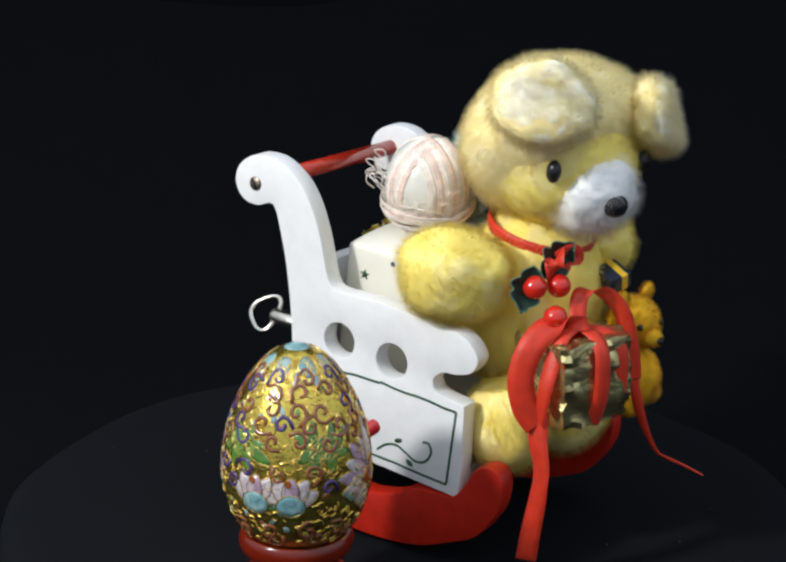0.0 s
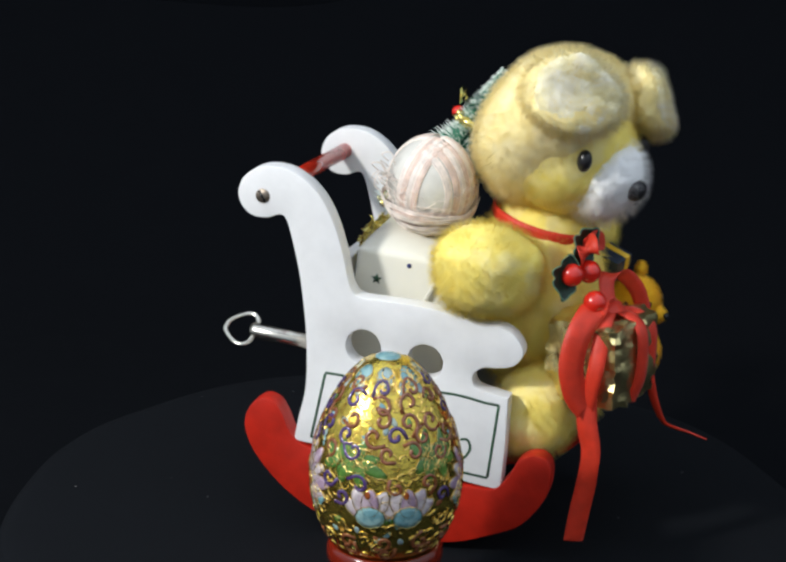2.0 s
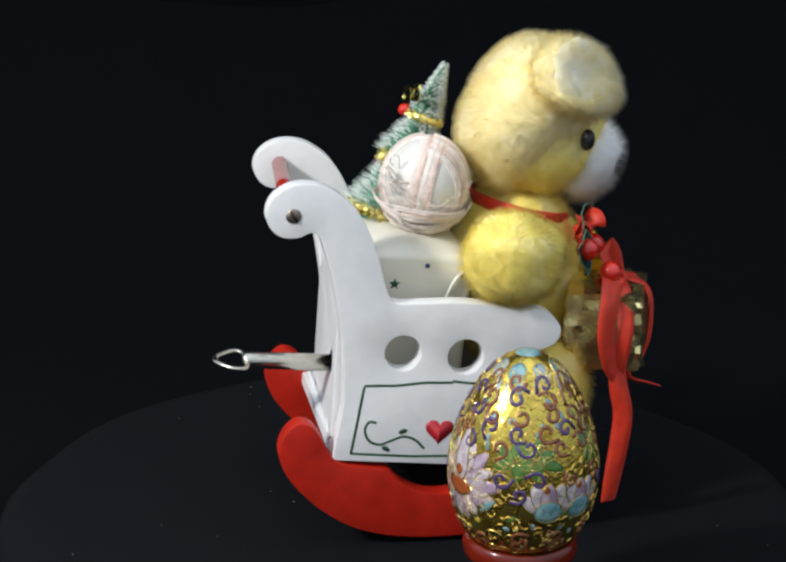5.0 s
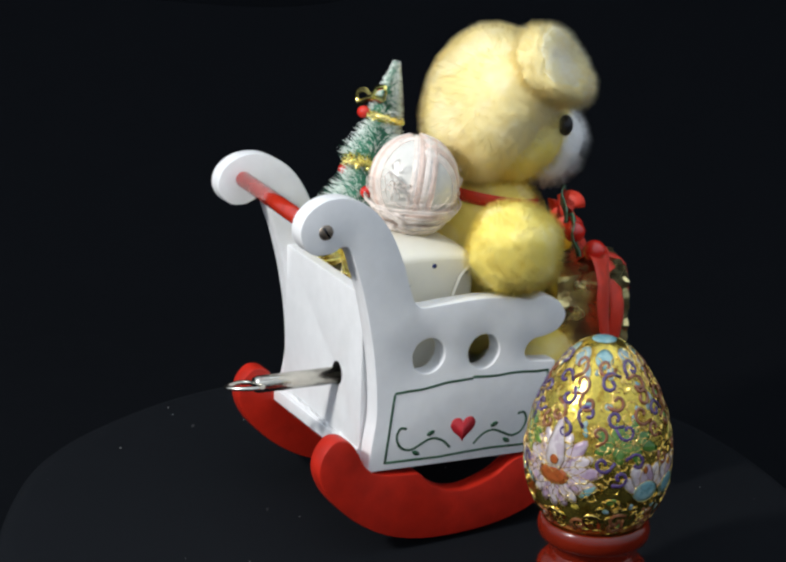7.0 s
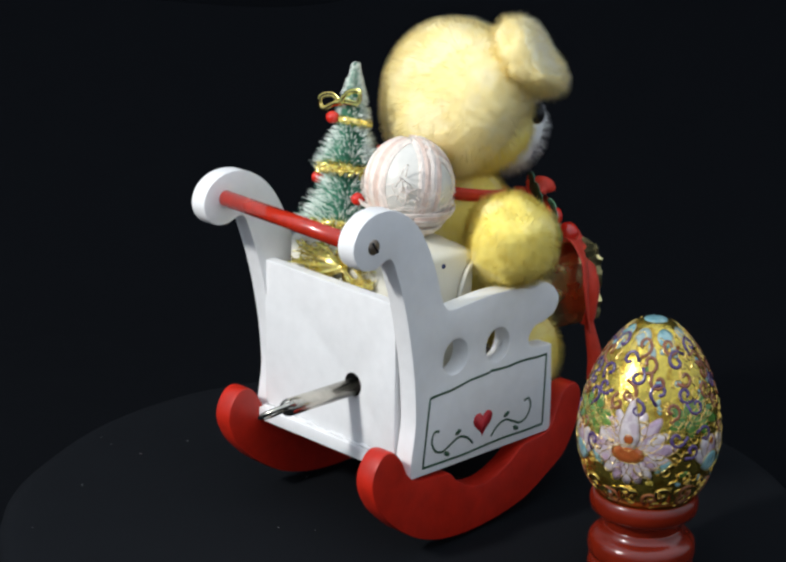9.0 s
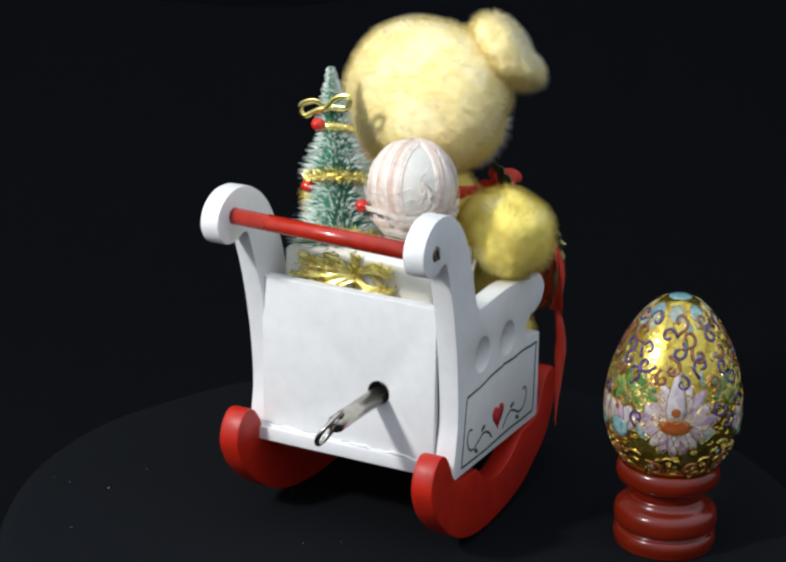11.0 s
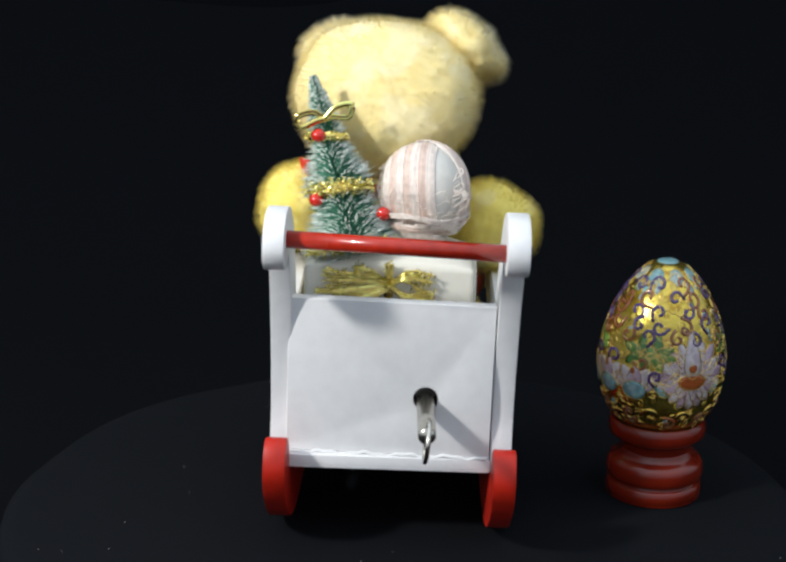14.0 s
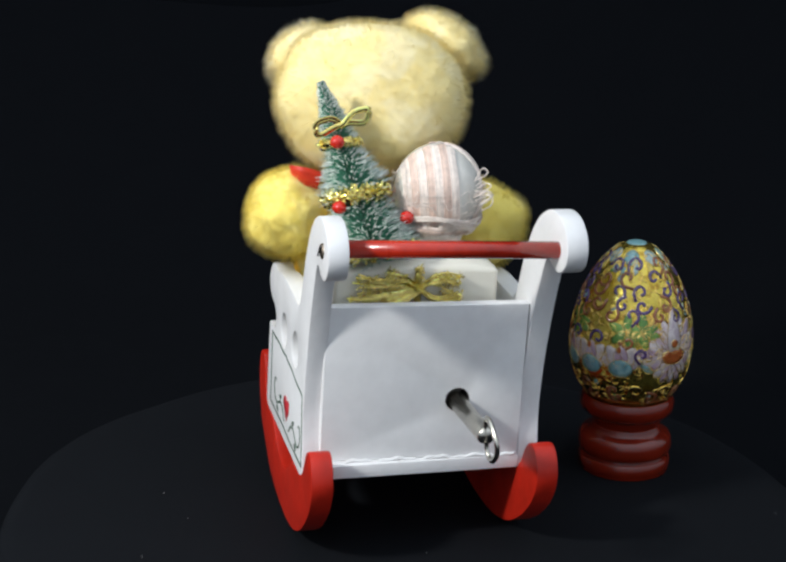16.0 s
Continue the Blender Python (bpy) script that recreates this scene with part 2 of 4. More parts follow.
def fur(bm, count, length=0.0028, width=0.00020, comb=(0, 0, -0.6), stray=0.45, seed=0, clump=0.20):
    """The skin of a stuffed form with its pile: short tapered hairs that lean with the nap."""
    rng = np.random.default_rng(seed)
    bm.normal_update()
    for v in bm.verts:
        q = v.co * 260 + Vector((seed, 0, 0))
        v.co += v.normal * length * (0.13 * noise.noise(q) + 0.09 * noise.noise(q * 2.3))
    bm.normal_update()
    bmesh.ops.triangulate(bm, faces=bm.faces[:])
    co = np.array([v.co[:] for v in bm.verts])
    no = np.array([v.normal[:] for v in bm.verts])
    tri = np.array([[v.index for v in f.verts] for f in bm.faces])
    bm.free()
    area = np.linalg.norm(np.cross(co[tri[:, 1]] - co[tri[:, 0]], co[tri[:, 2]] - co[tri[:, 0]]), axis=1)
    pick = rng.choice(len(tri), count, p=area / area.sum())
    u, v = rng.random(count), rng.random(count)
    flip = u + v > 1
    u[flip], v[flip] = 1 - u[flip], 1 - v[flip]
    w = np.stack([1 - u - v, u, v], 1)
    p = (co[tri[pick]] * w[:, :, None]).sum(1)
    n = (no[tri[pick]] * w[:, :, None]).sum(1)
    n /= np.linalg.norm(n, axis=1, keepdims=True)
    lock = np.array([noise.noise_vector(Vector(q) * 150) for q in p])
    d = n + np.array(comb) * 0.8 + lock * clump * 2 + rng.normal(0, stray * 0.35, (count, 3))
    d /= np.linalg.norm(d, axis=1, keepdims=True)
    out = (d * n).sum(1)
    d[out < 0.15] += n[out < 0.15] * 0.5
    d /= np.linalg.norm(d, axis=1, keepdims=True)
    side = np.cross(d, n + rng.normal(0, 0.28, (count, 3)))
    side /= np.linalg.norm(side, axis=1, keepdims=True)
    side[(np.cross(side, d) * n).sum(1) < 0] *= -1
    ln = length * rng.uniform(0.6, 1.15, (count, 1))
    a, b = p - side * width / 2, p + side * width / 2
    mid = p + d * ln * 0.55
    tip = p + d * ln - np.array([[0, 0, 0.12]]) * ln
    verts = np.concatenate([co, np.stack([a, b, mid + side * width * 0.35, mid - side * width * 0.35, tip], 1).reshape(-1, 3)])
    base = len(co) + 5 * np.arange(count)
    faces = [tuple(t) for t in tri.tolist()]
    for i in base.tolist():
        faces += [(i, i + 1, i + 2, i + 3), (i + 3, i + 2, i + 4)]
    me = mesh_of(verts.tolist(), faces)
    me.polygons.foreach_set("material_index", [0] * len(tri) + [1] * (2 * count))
    me.shade_smooth()
    soft = n + d * 0.30
    soft /= np.linalg.norm(soft, axis=1, keepdims=True)
    per = np.concatenate([no, np.repeat(soft, 5, axis=0)])
    me.normals_split_custom_set_from_vertices(per.tolist())
    return me


def ribbon_data(pts, width, across, thick=0.00022, taper=None):
    """A flat band along a smooth line; across: its width's direction, one for all or one a point."""
    line = spline(pts, 8, closed=False)
    verts, faces = [], []
    k = len(line)
    for i, p in enumerate(line):
        d = (line[min(i + 1, k - 1)] - line[max(i - 1, 0)]).normalized()
        f = i / (k - 1) * ((len(across) - 1) if isinstance(across, list) else 0)
        a = Vector(across[int(f)]).lerp(Vector(across[min(int(f) + 1, len(across) - 1)]), f % 1) if isinstance(across, list) else Vector(across)
        a = (a - d * a.dot(d)).normalized()
        n = d.cross(a)
        w = width / 2 * (taper(i / (k - 1)) if taper else 1)
        for s in (-1, -0.33, 0.33, 1):
            verts.append(p + a * (w * s) + n * (thick / 2 + 0.0004 * (1 - s * s)))
        for s in (1, 0.33, -0.33, -1):
            verts.append(p + a * (w * s) - n * (thick / 2 - 0.0004 * (1 - s * s)))
    for i in range(k - 1):
        for j in range(8):
            a, b = i * 8 + j, i * 8 + (j + 1) % 8
            faces.append((a, b, b + 8, a + 8))
    faces += [tuple(range(8))[::-1], tuple(range((k - 1) * 8, k * 8))]
    return verts, faces


def ribbon(pts, width, across, **kw):
    return mesh_of(*ribbon_data(pts, width, across, **kw))


def tinsel_data(pts, length, count, seed=0, width=0.0005):
    """Short bright strips that stand off a line on all sides."""
    rng = random.Random(seed)
    line = spline(pts, 10, closed=False)
    out = []
    for _ in range(count):
        f = rng.random() * (len(line) - 1)
        p = line[int(f)].lerp(line[min(int(f) + 1, len(line) - 1)], f % 1)
        d = Vector((rng.gauss(0, 1), rng.gauss(0, 1), rng.gauss(0, 1))).normalized()
        s = d.orthogonal().normalized() * width / 2
        t = d.cross(s).normalized() * 0.00004
        e = p + d * length * rng.uniform(0.5, 1.1)
        out.append(([p - s, p + s, e + s, e - s, p - s + t, p + s + t, e + s + t, e - s + t],
                    [(0, 1, 2, 3), (7, 6, 5, 4), (0, 3, 7, 4), (1, 5, 6, 2), (2, 6, 7, 3), (0, 4, 5, 1)]))
    return out


def patch(centre, normal, outline, lift=0.00025):
    """A thin painted or inked shape on a flat face."""
    n = Vector(normal).normalized()
    u = n.orthogonal() if abs(n.z) > 0.9 else Vector((0, 0, 1)).cross(n).normalized()
    v = n.cross(u)
    c = Vector(centre)
    k = len(outline)
    verts = [c + u * x + v * y + n * lift for x, y in outline] + [c + u * x + v * y - n * lift for x, y in outline]
    faces = [tuple(range(k)), tuple(range(2 * k - 1, k - 1, -1))] + [(i, i + k, (i + 1) % k + k, (i + 1) % k) for i in range(k)]
    return mesh_of(verts, faces)

# ---- the place ----
def setting(name, bm, mat, label, category):
    me = bpy.data.meshes.new(name)
    bmesh.ops.recalc_face_normals(bm, faces=bm.faces)
    bm.to_mesh(me)
    bm.free()
    me.materials.append(mat)
    me.shade_smooth()
    return tagged(new(name, me), label, category, kind="structure")


def build_table():
    bm = bmesh.new()
    bmesh.ops.create_grid(bm, x_segments=60, y_segments=60, size=1.1)
    for v in bm.verts:
        v.co.y += 0.2
        v.co.z = GROUND - 0.034 + 0.003 * noise.noise(v.co * 7) + 1.4 * min(0.4, max(0.0, v.co.y - 0.28)) ** 2
    setting("ground", bm, BACK_CLOTH, "table top draped with black cloth under the turntable", "table cloth")


def build_backdrop():
    bm = bmesh.new()
    bmesh.ops.create_grid(bm, x_segments=120, y_segments=30, size=1.0)
    for v in bm.verts:
        x, z = v.co.x * 1.4, v.co.y * 0.85 + 0.75
        v.co = (x, 0.62 + 0.02 * math.sin(x * 9) + 0.012 * noise.noise(Vector((x * 6, z * 2, 0))), z)
    setting("backdrop", bm, BACK_CLOTH, "black cloth backdrop hanging behind the toys", "curtain")


def build_turntable():
    t = thing("turntable", "round turntable draped with lint-specked black cloth", "turntable", (0, 0, GROUND - 0.034), ON_TABLE)
    profile = [(0.0, GROUND)] + [(0.01 * i, GROUND) for i in range(1, 15)] + [(0.149, GROUND), (0.153, GROUND - 0.0009),
               (0.1555, GROUND - 0.003), (0.157, GROUND - 0.008), (0.159, GROUND - 0.02), (0.163, GROUND - 0.033)]
    bm = lathe(profile, n=160)
    for v in bm.verts:
        r = math.hypot(v.co.x, v.co.y)
        k = max(0.0, (r - 0.12) / 0.04)
        a = math.atan2(v.co.y, v.co.x)
        s = 1 + k * (0.012 * noise.noise(Vector((math.cos(a) * 2.2, math.sin(a) * 2.2, 0))) + 0.006 * math.sin(a * 9))
        v.co.x, v.co.y = v.co.x * s, v.co.y * s
        v.co.z += 0.0006 * noise.noise(v.co * 30) * min(1, r / 0.12) * (1 if r > 0.1 else 0.2)
    part("cloth_cover", bm, CLOTH, t)
    rng = random.Random(4)
    bits = []
    for _ in range(24):
        a, r = rng.uniform(0, 2 * math.pi), 0.15 * math.sqrt(rng.random())
        p = Vector((r * math.cos(a), r * math.sin(a), GROUND + 0.0008))
        d = Vector((rng.gauss(0, 1), rng.gauss(0, 1), 0)).normalized() * rng.uniform(0.0001, 0.0004)
        bits.append(tube_data([p - d, p, p + d], 0.00012, sides=4))
    tagged(finish("lint", many(bits), LINT, t, "tiny pale specks of lint"), kind="stuff")


# ---- the sleigh ----
NEAR0, NEAR1, FAR0, FAR1 = -0.0345, -0.0268, 0.0472, 0.0545
SKEW = 0.0045


def toed(bm, dx):
    """The far side runs in a little towards the front."""
    if dx:
        for v in bm.verts:
            v.co.y += far_shift(v.co.x)
    return bm


def far_shift(x):
    return -0.0010 - 0.045 * (x + 0.045)

SIDE = [(-0.0690, 0.1140), (-0.0668, 0.1200), (-0.0605, 0.1243), (-0.0520, 0.1250), (-0.0445, 0.1222), (-0.0380, 0.1170),
        (-0.0325, 0.1090), (-0.0280, 0.0990), (-0.0250, 0.0900), (-0.0225, 0.0850), (-0.0190, 0.0835), (-0.0100, 0.0840),
        (0.0050, 0.0848), (0.0180, 0.0838), (0.0250, 0.0825), (0.0315, 0.0835), (0.0375, 0.0810), (0.0413, 0.0758), (0.0392, 0.0705),
        (0.0335, 0.0680), (0.0280, 0.0670), (0.0247, 0.0635), (0.0258, 0.0598), (0.0295, 0.0585), (0.0385, 0.0577)]
REAR = [(-0.0375, 0.0335), (-0.0362, 0.0450), (-0.0374, 0.0600), (-0.0398, 0.0740), (-0.0432, 0.0880), (-0.0472, 0.1000),
        (-0.0502, 0.1068), (-0.0530, 0.1078), (-0.0575, 0.1058), (-0.0630, 0.1058), (-0.0672, 0.1088)]
ROCKER = [(-0.0580, 0.0270), (-0.0562, 0.0335), (-0.0520, 0.0375), (-0.0470, 0.0368), (-0.0432, 0.0325), (-0.0395, 0.0260), (-0.0340, 0.0226),
          (-0.0240, 0.0212), (-0.0175, 0.0206), (-0.0130, 0.0165), (-0.0060, 0.0126), (0.0010, 0.0114), (0.0080, 0.0125), (0.0160, 0.0155),
          (0.0230, 0.0202), (0.0300, 0.0215), (0.0380, 0.0224), (0.0425, 0.0280), (0.0455, 0.0350), (0.0500, 0.0385),
          (0.0550, 0.0380), (0.0578, 0.0330), (0.0570, 0.0230), (0.0500, 0.0110), (0.0400, 0.0045), (0.0270, -0.0018), (0.0120, -0.0050),
          (-0.0030, -0.0060), (-0.0170, -0.0052), (-0.0300, -0.0018), (-0.0420, 0.0050), (-0.0510, 0.0130), (-0.0560, 0.0200)]


def ring(x, z, r, n=28):
    return [Vector((x + r * math.cos(2 * math.pi * i / n), z + r * math.sin(2 * math.pi * i / n))) for i in range(n)]


def heart(size):
    out = []
    for i in range(28):
        a = 2 * math.pi * i / 28
        out.append((size * 0.0625 * 16 * math.sin(a) ** 3 * 0.5,
                    size * 0.0312 * (13 * math.cos(a) - 5 * math.cos(2 * a) - 2 * math.cos(3 * a) - math.cos(4 * a))))
    return out


def painted_panel(sleigh, y, sign):
    """The green border, scrolls and red heart on the outer face of a side."""
    def at(x, z):
        return Vector((x, y + sign * 0.00005 + (far_shift(x) if sign > 0 else 0), z))
    up = (0, 1, 0)
    corners = [(-0.0318, 0.0262), (-0.0292, 0.0522), (0.0030, 0.0550), (0.0355, 0.0545), (0.0352, 0.0262)]
    for i in range(5):
        a, b = corners[i], corners[(i + 1) % 5]
        line = [at(a[0] + (b[0] - a[0]) * k / 6, a[1] + (b[1] - a[1]) * k / 6 + 0.0003 * math.sin(k * 1.7 + i)) for k in range(7)]
        finish("painted_border", tube(line, 0.0005, sides=6, flat=0.25, up=up), GREEN_INK, sleigh, "thin green painted line")
    finish("painted_heart", patch((0.0, y + (far_shift(0) if sign > 0 else 0), 0.0362), (0, sign, 0), heart(0.0105), 0.0002), HEART_RED, sleigh, "red painted heart")
    for s in (-1, 1):
        curl = [(0.0050, 0.0290), (0.0085, 0.0322), (0.0130, 0.0335), (0.0175, 0.0318), (0.0215, 0.0302), (0.0255, 0.0315), (0.0275, 0.0355),
                (0.0262, 0.0388), (0.0236, 0.0385)]
        line = [at(s * p.x, p.y) for p in spline(curl, 5, closed=False)]
        finish("painted_scroll", tube(line, 0.00048, sides=6, flat=0.25, up=up), GREEN_INK, sleigh, "green painted scroll")
        for x, z, tilt in ((0.0135, 0.0356, 0.4), (0.0192, 0.0287, -0.5)):
            leaf = [(0.0017 * math.cos(a) * math.cos(tilt) - 0.0009 * math.sin(a) * math.sin(tilt),
                     0.0017 * math.cos(a) * math.sin(tilt) + 0.0009 * math.sin(a) * math.cos(tilt)) for a in [k * math.pi / 6 for k in range(12)]]
            finish("painted_leaf", patch((s * x, y + (far_shift(s * x) if sign > 0 else 0), z), (0, sign, 0), leaf, 0.0002), GREEN_INK, sleigh, "small green painted leaf")


def build_sleigh():
    s = thing("sleigh", "white painted wooden toy sleigh on red rockers", "sleigh", (0, 0.01, -0.006), ON_SLEIGH)
    outline = [Vector(p) for p in spline(REAR + SIDE, 8, closed=False)] + [Vector((0.0398, 0.0400)), Vector((0.0405, 0.0222)), Vector((-0.0385, 0.0235))]
    holes = [ring(-0.0163, 0.0652, 0.0066), ring(0.0068, 0.0645, 0.0066)]
    for y0, y1, dx in ((NEAR0, NEAR1, 0), (FAR0, FAR1, SKEW)):
        part("side_panel", toed(board([[Vector((p.x + dx, p.y - dx * 0.35)) for p in l] for l in [outline] + holes], y0, y1), dx), WHITE, s, "white painted side with two round holes", smooth=False)
    painted_panel(s, NEAR0, -1)
    painted_panel(s, FAR1, 1)
    rocker = [Vector(p) for p in spline(ROCKER, 6)]
    for y0, y1, dx in ((-0.0352, -0.0270, 0), (0.0468, 0.0548, SKEW)):
        part("rocker", toed(board([[Vector((p.x + dx, p.y)) for p in rocker]], y0, y1, 0.0010), dx), RED_PAINT, s, "red painted curved rocker", smooth=False)
    # rear board with the bore for the winding key
    bm = board([[Vector((y, z)) for y, z in ((NEAR1 + 0.0005, 0.0290), (FAR0 - 0.0004, 0.0290), (FAR0 - 0.0004, 0.0872), (NEAR1 + 0.0005, 0.0872))], ring(-0.0028, 0.0508, 0.0044)], 0, 0.005, 0.0005)
    for v in bm.verts:
        y, x, z = v.co.x, v.co.y, v.co.z
        v.co = (-0.0380 + SKEW * (y + 0.03) / 0.08 + x - 0.0016 * ((z - 0.05) / 0.035) ** 2, y, z)
    part("rear_panel", bm, WHITE, s, "plain white rear board with a round hole", smooth=False)
    part("bottom_board", box(-0.0388, 0.0370, NEAR1, FAR0, 0.0238, 0.0288), WHITE, s, smooth=False)
    part("front_panel", box(0.0300, 0.0350, NEAR1, FAR0, 0.0290, 0.0520), WHITE, s, smooth=False)
    bead = [Vector((-0.0385 + SKEW * (y + 0.03) / 0.08 * 0.6, y, 0.0291 + 0.0004 * math.sin(y * 420) + 0.0003 * math.sin(y * 1100))) for y in [NEAR1 + 0.001 + k * 0.00145 for k in range(50)]]
    finish("glue_bead", tube(bead, 0.0007, sides=6), WHITE, s, "wavy bead of white glue")
    bm = lathe([(0.0043, 0.0), (0.0043, 0.02), (0.0, 0.02)], (-0.0362, -0.0028, 0.0508), 24, (1, 0, 0))
    part("movement_case", bm, HOLE, s, "dark bore behind the key")
    part("push_rod", lathe([(0, 0), (0.0030, 0.0), (0.0030, 0.0760), (0, 0.0760)], (-0.0602, -0.0285, 0.1130), 20, (0.075, 1.0, 0.012)), ROD_RED, s,
         "glossy red round rod")
    for y, d in ((NEAR0, -1), (FAR1, 1)):
        bm = lathe([(0, 0.0006), (0.0010, 0.0007), (0.0024, 0.0004), (0.0027, 0.0), (0.0027, -0.001)], (-0.0595 + (SKEW if d > 0 else 0), y - (0.0004 if d > 0 else 0), 0.1136), 20, (0, d, 0))
        screw = part("screw", bm, SCREW, s, "worn steel screw head")
        bm = box(-0.0023, 0.0023, -0.0002, 0.0002, -0.00035, 0.00035, 0)
        bmesh.ops.rotate(bm, verts=bm.verts, cent=(0, 0, 0), matrix=Matrix.Rotation(radians(55), 3, "Y"))
        bmesh.ops.translate(bm, verts=bm.verts, vec=(-0.0595 + (SKEW if d > 0 else 0), y + d * 0.0007, 0.1136))
        part("slot", bm, BLACK, screw)
    # winding key, built about its own shaft: x runs back along it
    key = new("winding_key")
    key.parent = s
    tagged(key, "nickel-plated winding key with a bent wire loop")
    shaft = lathe([(0, 0.0), (0.0032, 0.0), (0.0032, 0.0335), (0.0027, 0.0350), (0, 0.0352)], (0, 0, 0), 24, (-1, 0, 0))
    me = bpy.data.meshes.new("shaft")
    shaft.to_mesh(me)
    shaft.free()
    loop = [(-0.0335, 0.0018), (-0.0340, 0.0052), (-0.0360, 0.0074), (-0.0390, 0.0072), (-0.0425, 0.0048), (-0.0450, 0.0018), (-0.0450, -0.0018), (-0.0425, -0.0048),
            (-0.0390, -0.0072), (-0.0360, -0.0074), (-0.0340, -0.0052), (-0.0335, -0.0018)]
    me2 = tube([Vector((p.x, p.y, 0)) for p in spline(loop, 5)] + [Vector((-0.0335, 0.0018, 0))], 0.0011, sides=8, flat=0.8)
    for name, m in (("shaft", me), ("wire_loop", me2)):
        m.materials.append(STEEL)
        m.shade_smooth()
        ob = new(name, m)
        ob.parent = key
    return s, key


# ---- the load ----
def build_gift():
    g = thing("gift_box", "cream paper gift box with green stars and blue dots", "gift box", (-0.008, 0.012, 0.0288), ON_SLEIGH, "gifts in the sleigh")
    bm = box(-0.0270, 0.0100, -0.0185, 0.0420, 0.0288, 0.0965, 0.0018, 3)
    bmesh.ops.subdivide_edges(bm, edges=[e for e in bm.edges if e.calc_length() > 0.01], cuts=9, use_grid_fill=True)
    for v in bm.verts:
        u, w = (v.co.x + 0.0085) / 0.0187, (v.co.y - 0.01175) / 0.0305
        if v.co.z > 0.09:
            v.co.z += 0.0068 * max(0, 1 - u * u) ** 0.7 * max(0, 1 - w ** 4)
    part("wrapped_box", bm, PAPER, g)
    # folded paper end, standing a little off the box
    line = [(0.0100, -0.0192, 0.0935), (0.0040, -0.0200, 0.0900), (0.0, -0.0202, 0.0800), (-0.002, -0.0200, 0.0680)]
    finish("paper_fold", ribbon(line, 0.0016, (0.3, -1, 0.2)), PAPER, g, "raised edge of folded paper")
    star = [((0.0022 if i % 2 == 0 else 0.0009) * math.sin(i * math.pi / 5), (0.0022 if i % 2 == 0 else 0.0009) * math.cos(i * math.pi / 5)) for i in range(10)]
    dot = [(0.0009 * math.cos(i * math.pi / 5), 0.0009 * math.sin(i * math.pi / 5)) for i in range(10)]
    for p, n, sh, m in (((-0.0185, -0.0186, 0.0862), (0, -1, 0), star, GREEN_INK), ((-0.007, -0.0186, 0.0935), (0, -1, 0), dot, BLUE_INK),
                        ((0.0062, -0.0186, 0.0905), (0, -1, 0), dot, BLUE_INK),
                        ((-0.0271, 0.0230, 0.0920), (-1, 0, 0), star, GREEN_INK), ((-0.0271, 0.0020, 0.0945), (-1, 0, 0), star, BLUE_INK)):
        finish("printed_mark", patch(p, n, sh, 0.00012), m, g)
    # frayed tinsel bow on the rear face
    rng = random.Random(21)
    heart_of = Vector((-0.0284, 0.0117, 0.0905))
    for dy, dz, n, curl in ((0.0240, 0.0030, 14, 0.001), (0.0255, -0.0030, 14, 0.000), (0.0190, -0.0068, 12, -0.001), (-0.0150, 0.0016, 14, 0.003), (-0.0165, -0.0034, 14, -0.002),
                            (0.0130, 0.0058, 9, 0.002), (0.0005, 0.0070, 6, 0.0)):
        strands = []
        for k in range(n):
            e = heart_of + Vector((rng.uniform(-0.0022, 0.0004), dy * rng.uniform(0.7, 1.05), dz + rng.gauss(0, 0.0016)))
            m = heart_of.lerp(e, 0.5) + Vector((-0.0012 + rng.gauss(0, 0.0006), 0, curl + rng.gauss(0, 0.0006)))
            strands.append(ribbon_data([heart_of + Vector((0, rng.gauss(0, 0.0006), rng.gauss(0, 0.0006))), m, e], 0.0007, (0.3, 0.1, 1), thick=0.0001))
            strands += tinsel_data([m, e], 0.0022, 12, k, 0.0005)
        finish("tinsel_tuft", many(strands), TINSEL, g, "frayed gold tinsel strands")
    finish("bow_knot", many(tinsel_data([heart_of + Vector((0, -0.001, 0)), heart_of + Vector((0, 0.001, 0))], 0.0022, 90, 5)), TINSEL, g, "gold tinsel knot")
    finish("gold_band", ribbon([(-0.0274, 0.0117, 0.0600), (-0.0274, 0.0117, 0.0955), (-0.0262, 0.0117, 0.0972), (0.0090, 0.0117, 0.0972)], 0.0028, (0, 1, 0)), TINSEL, g)


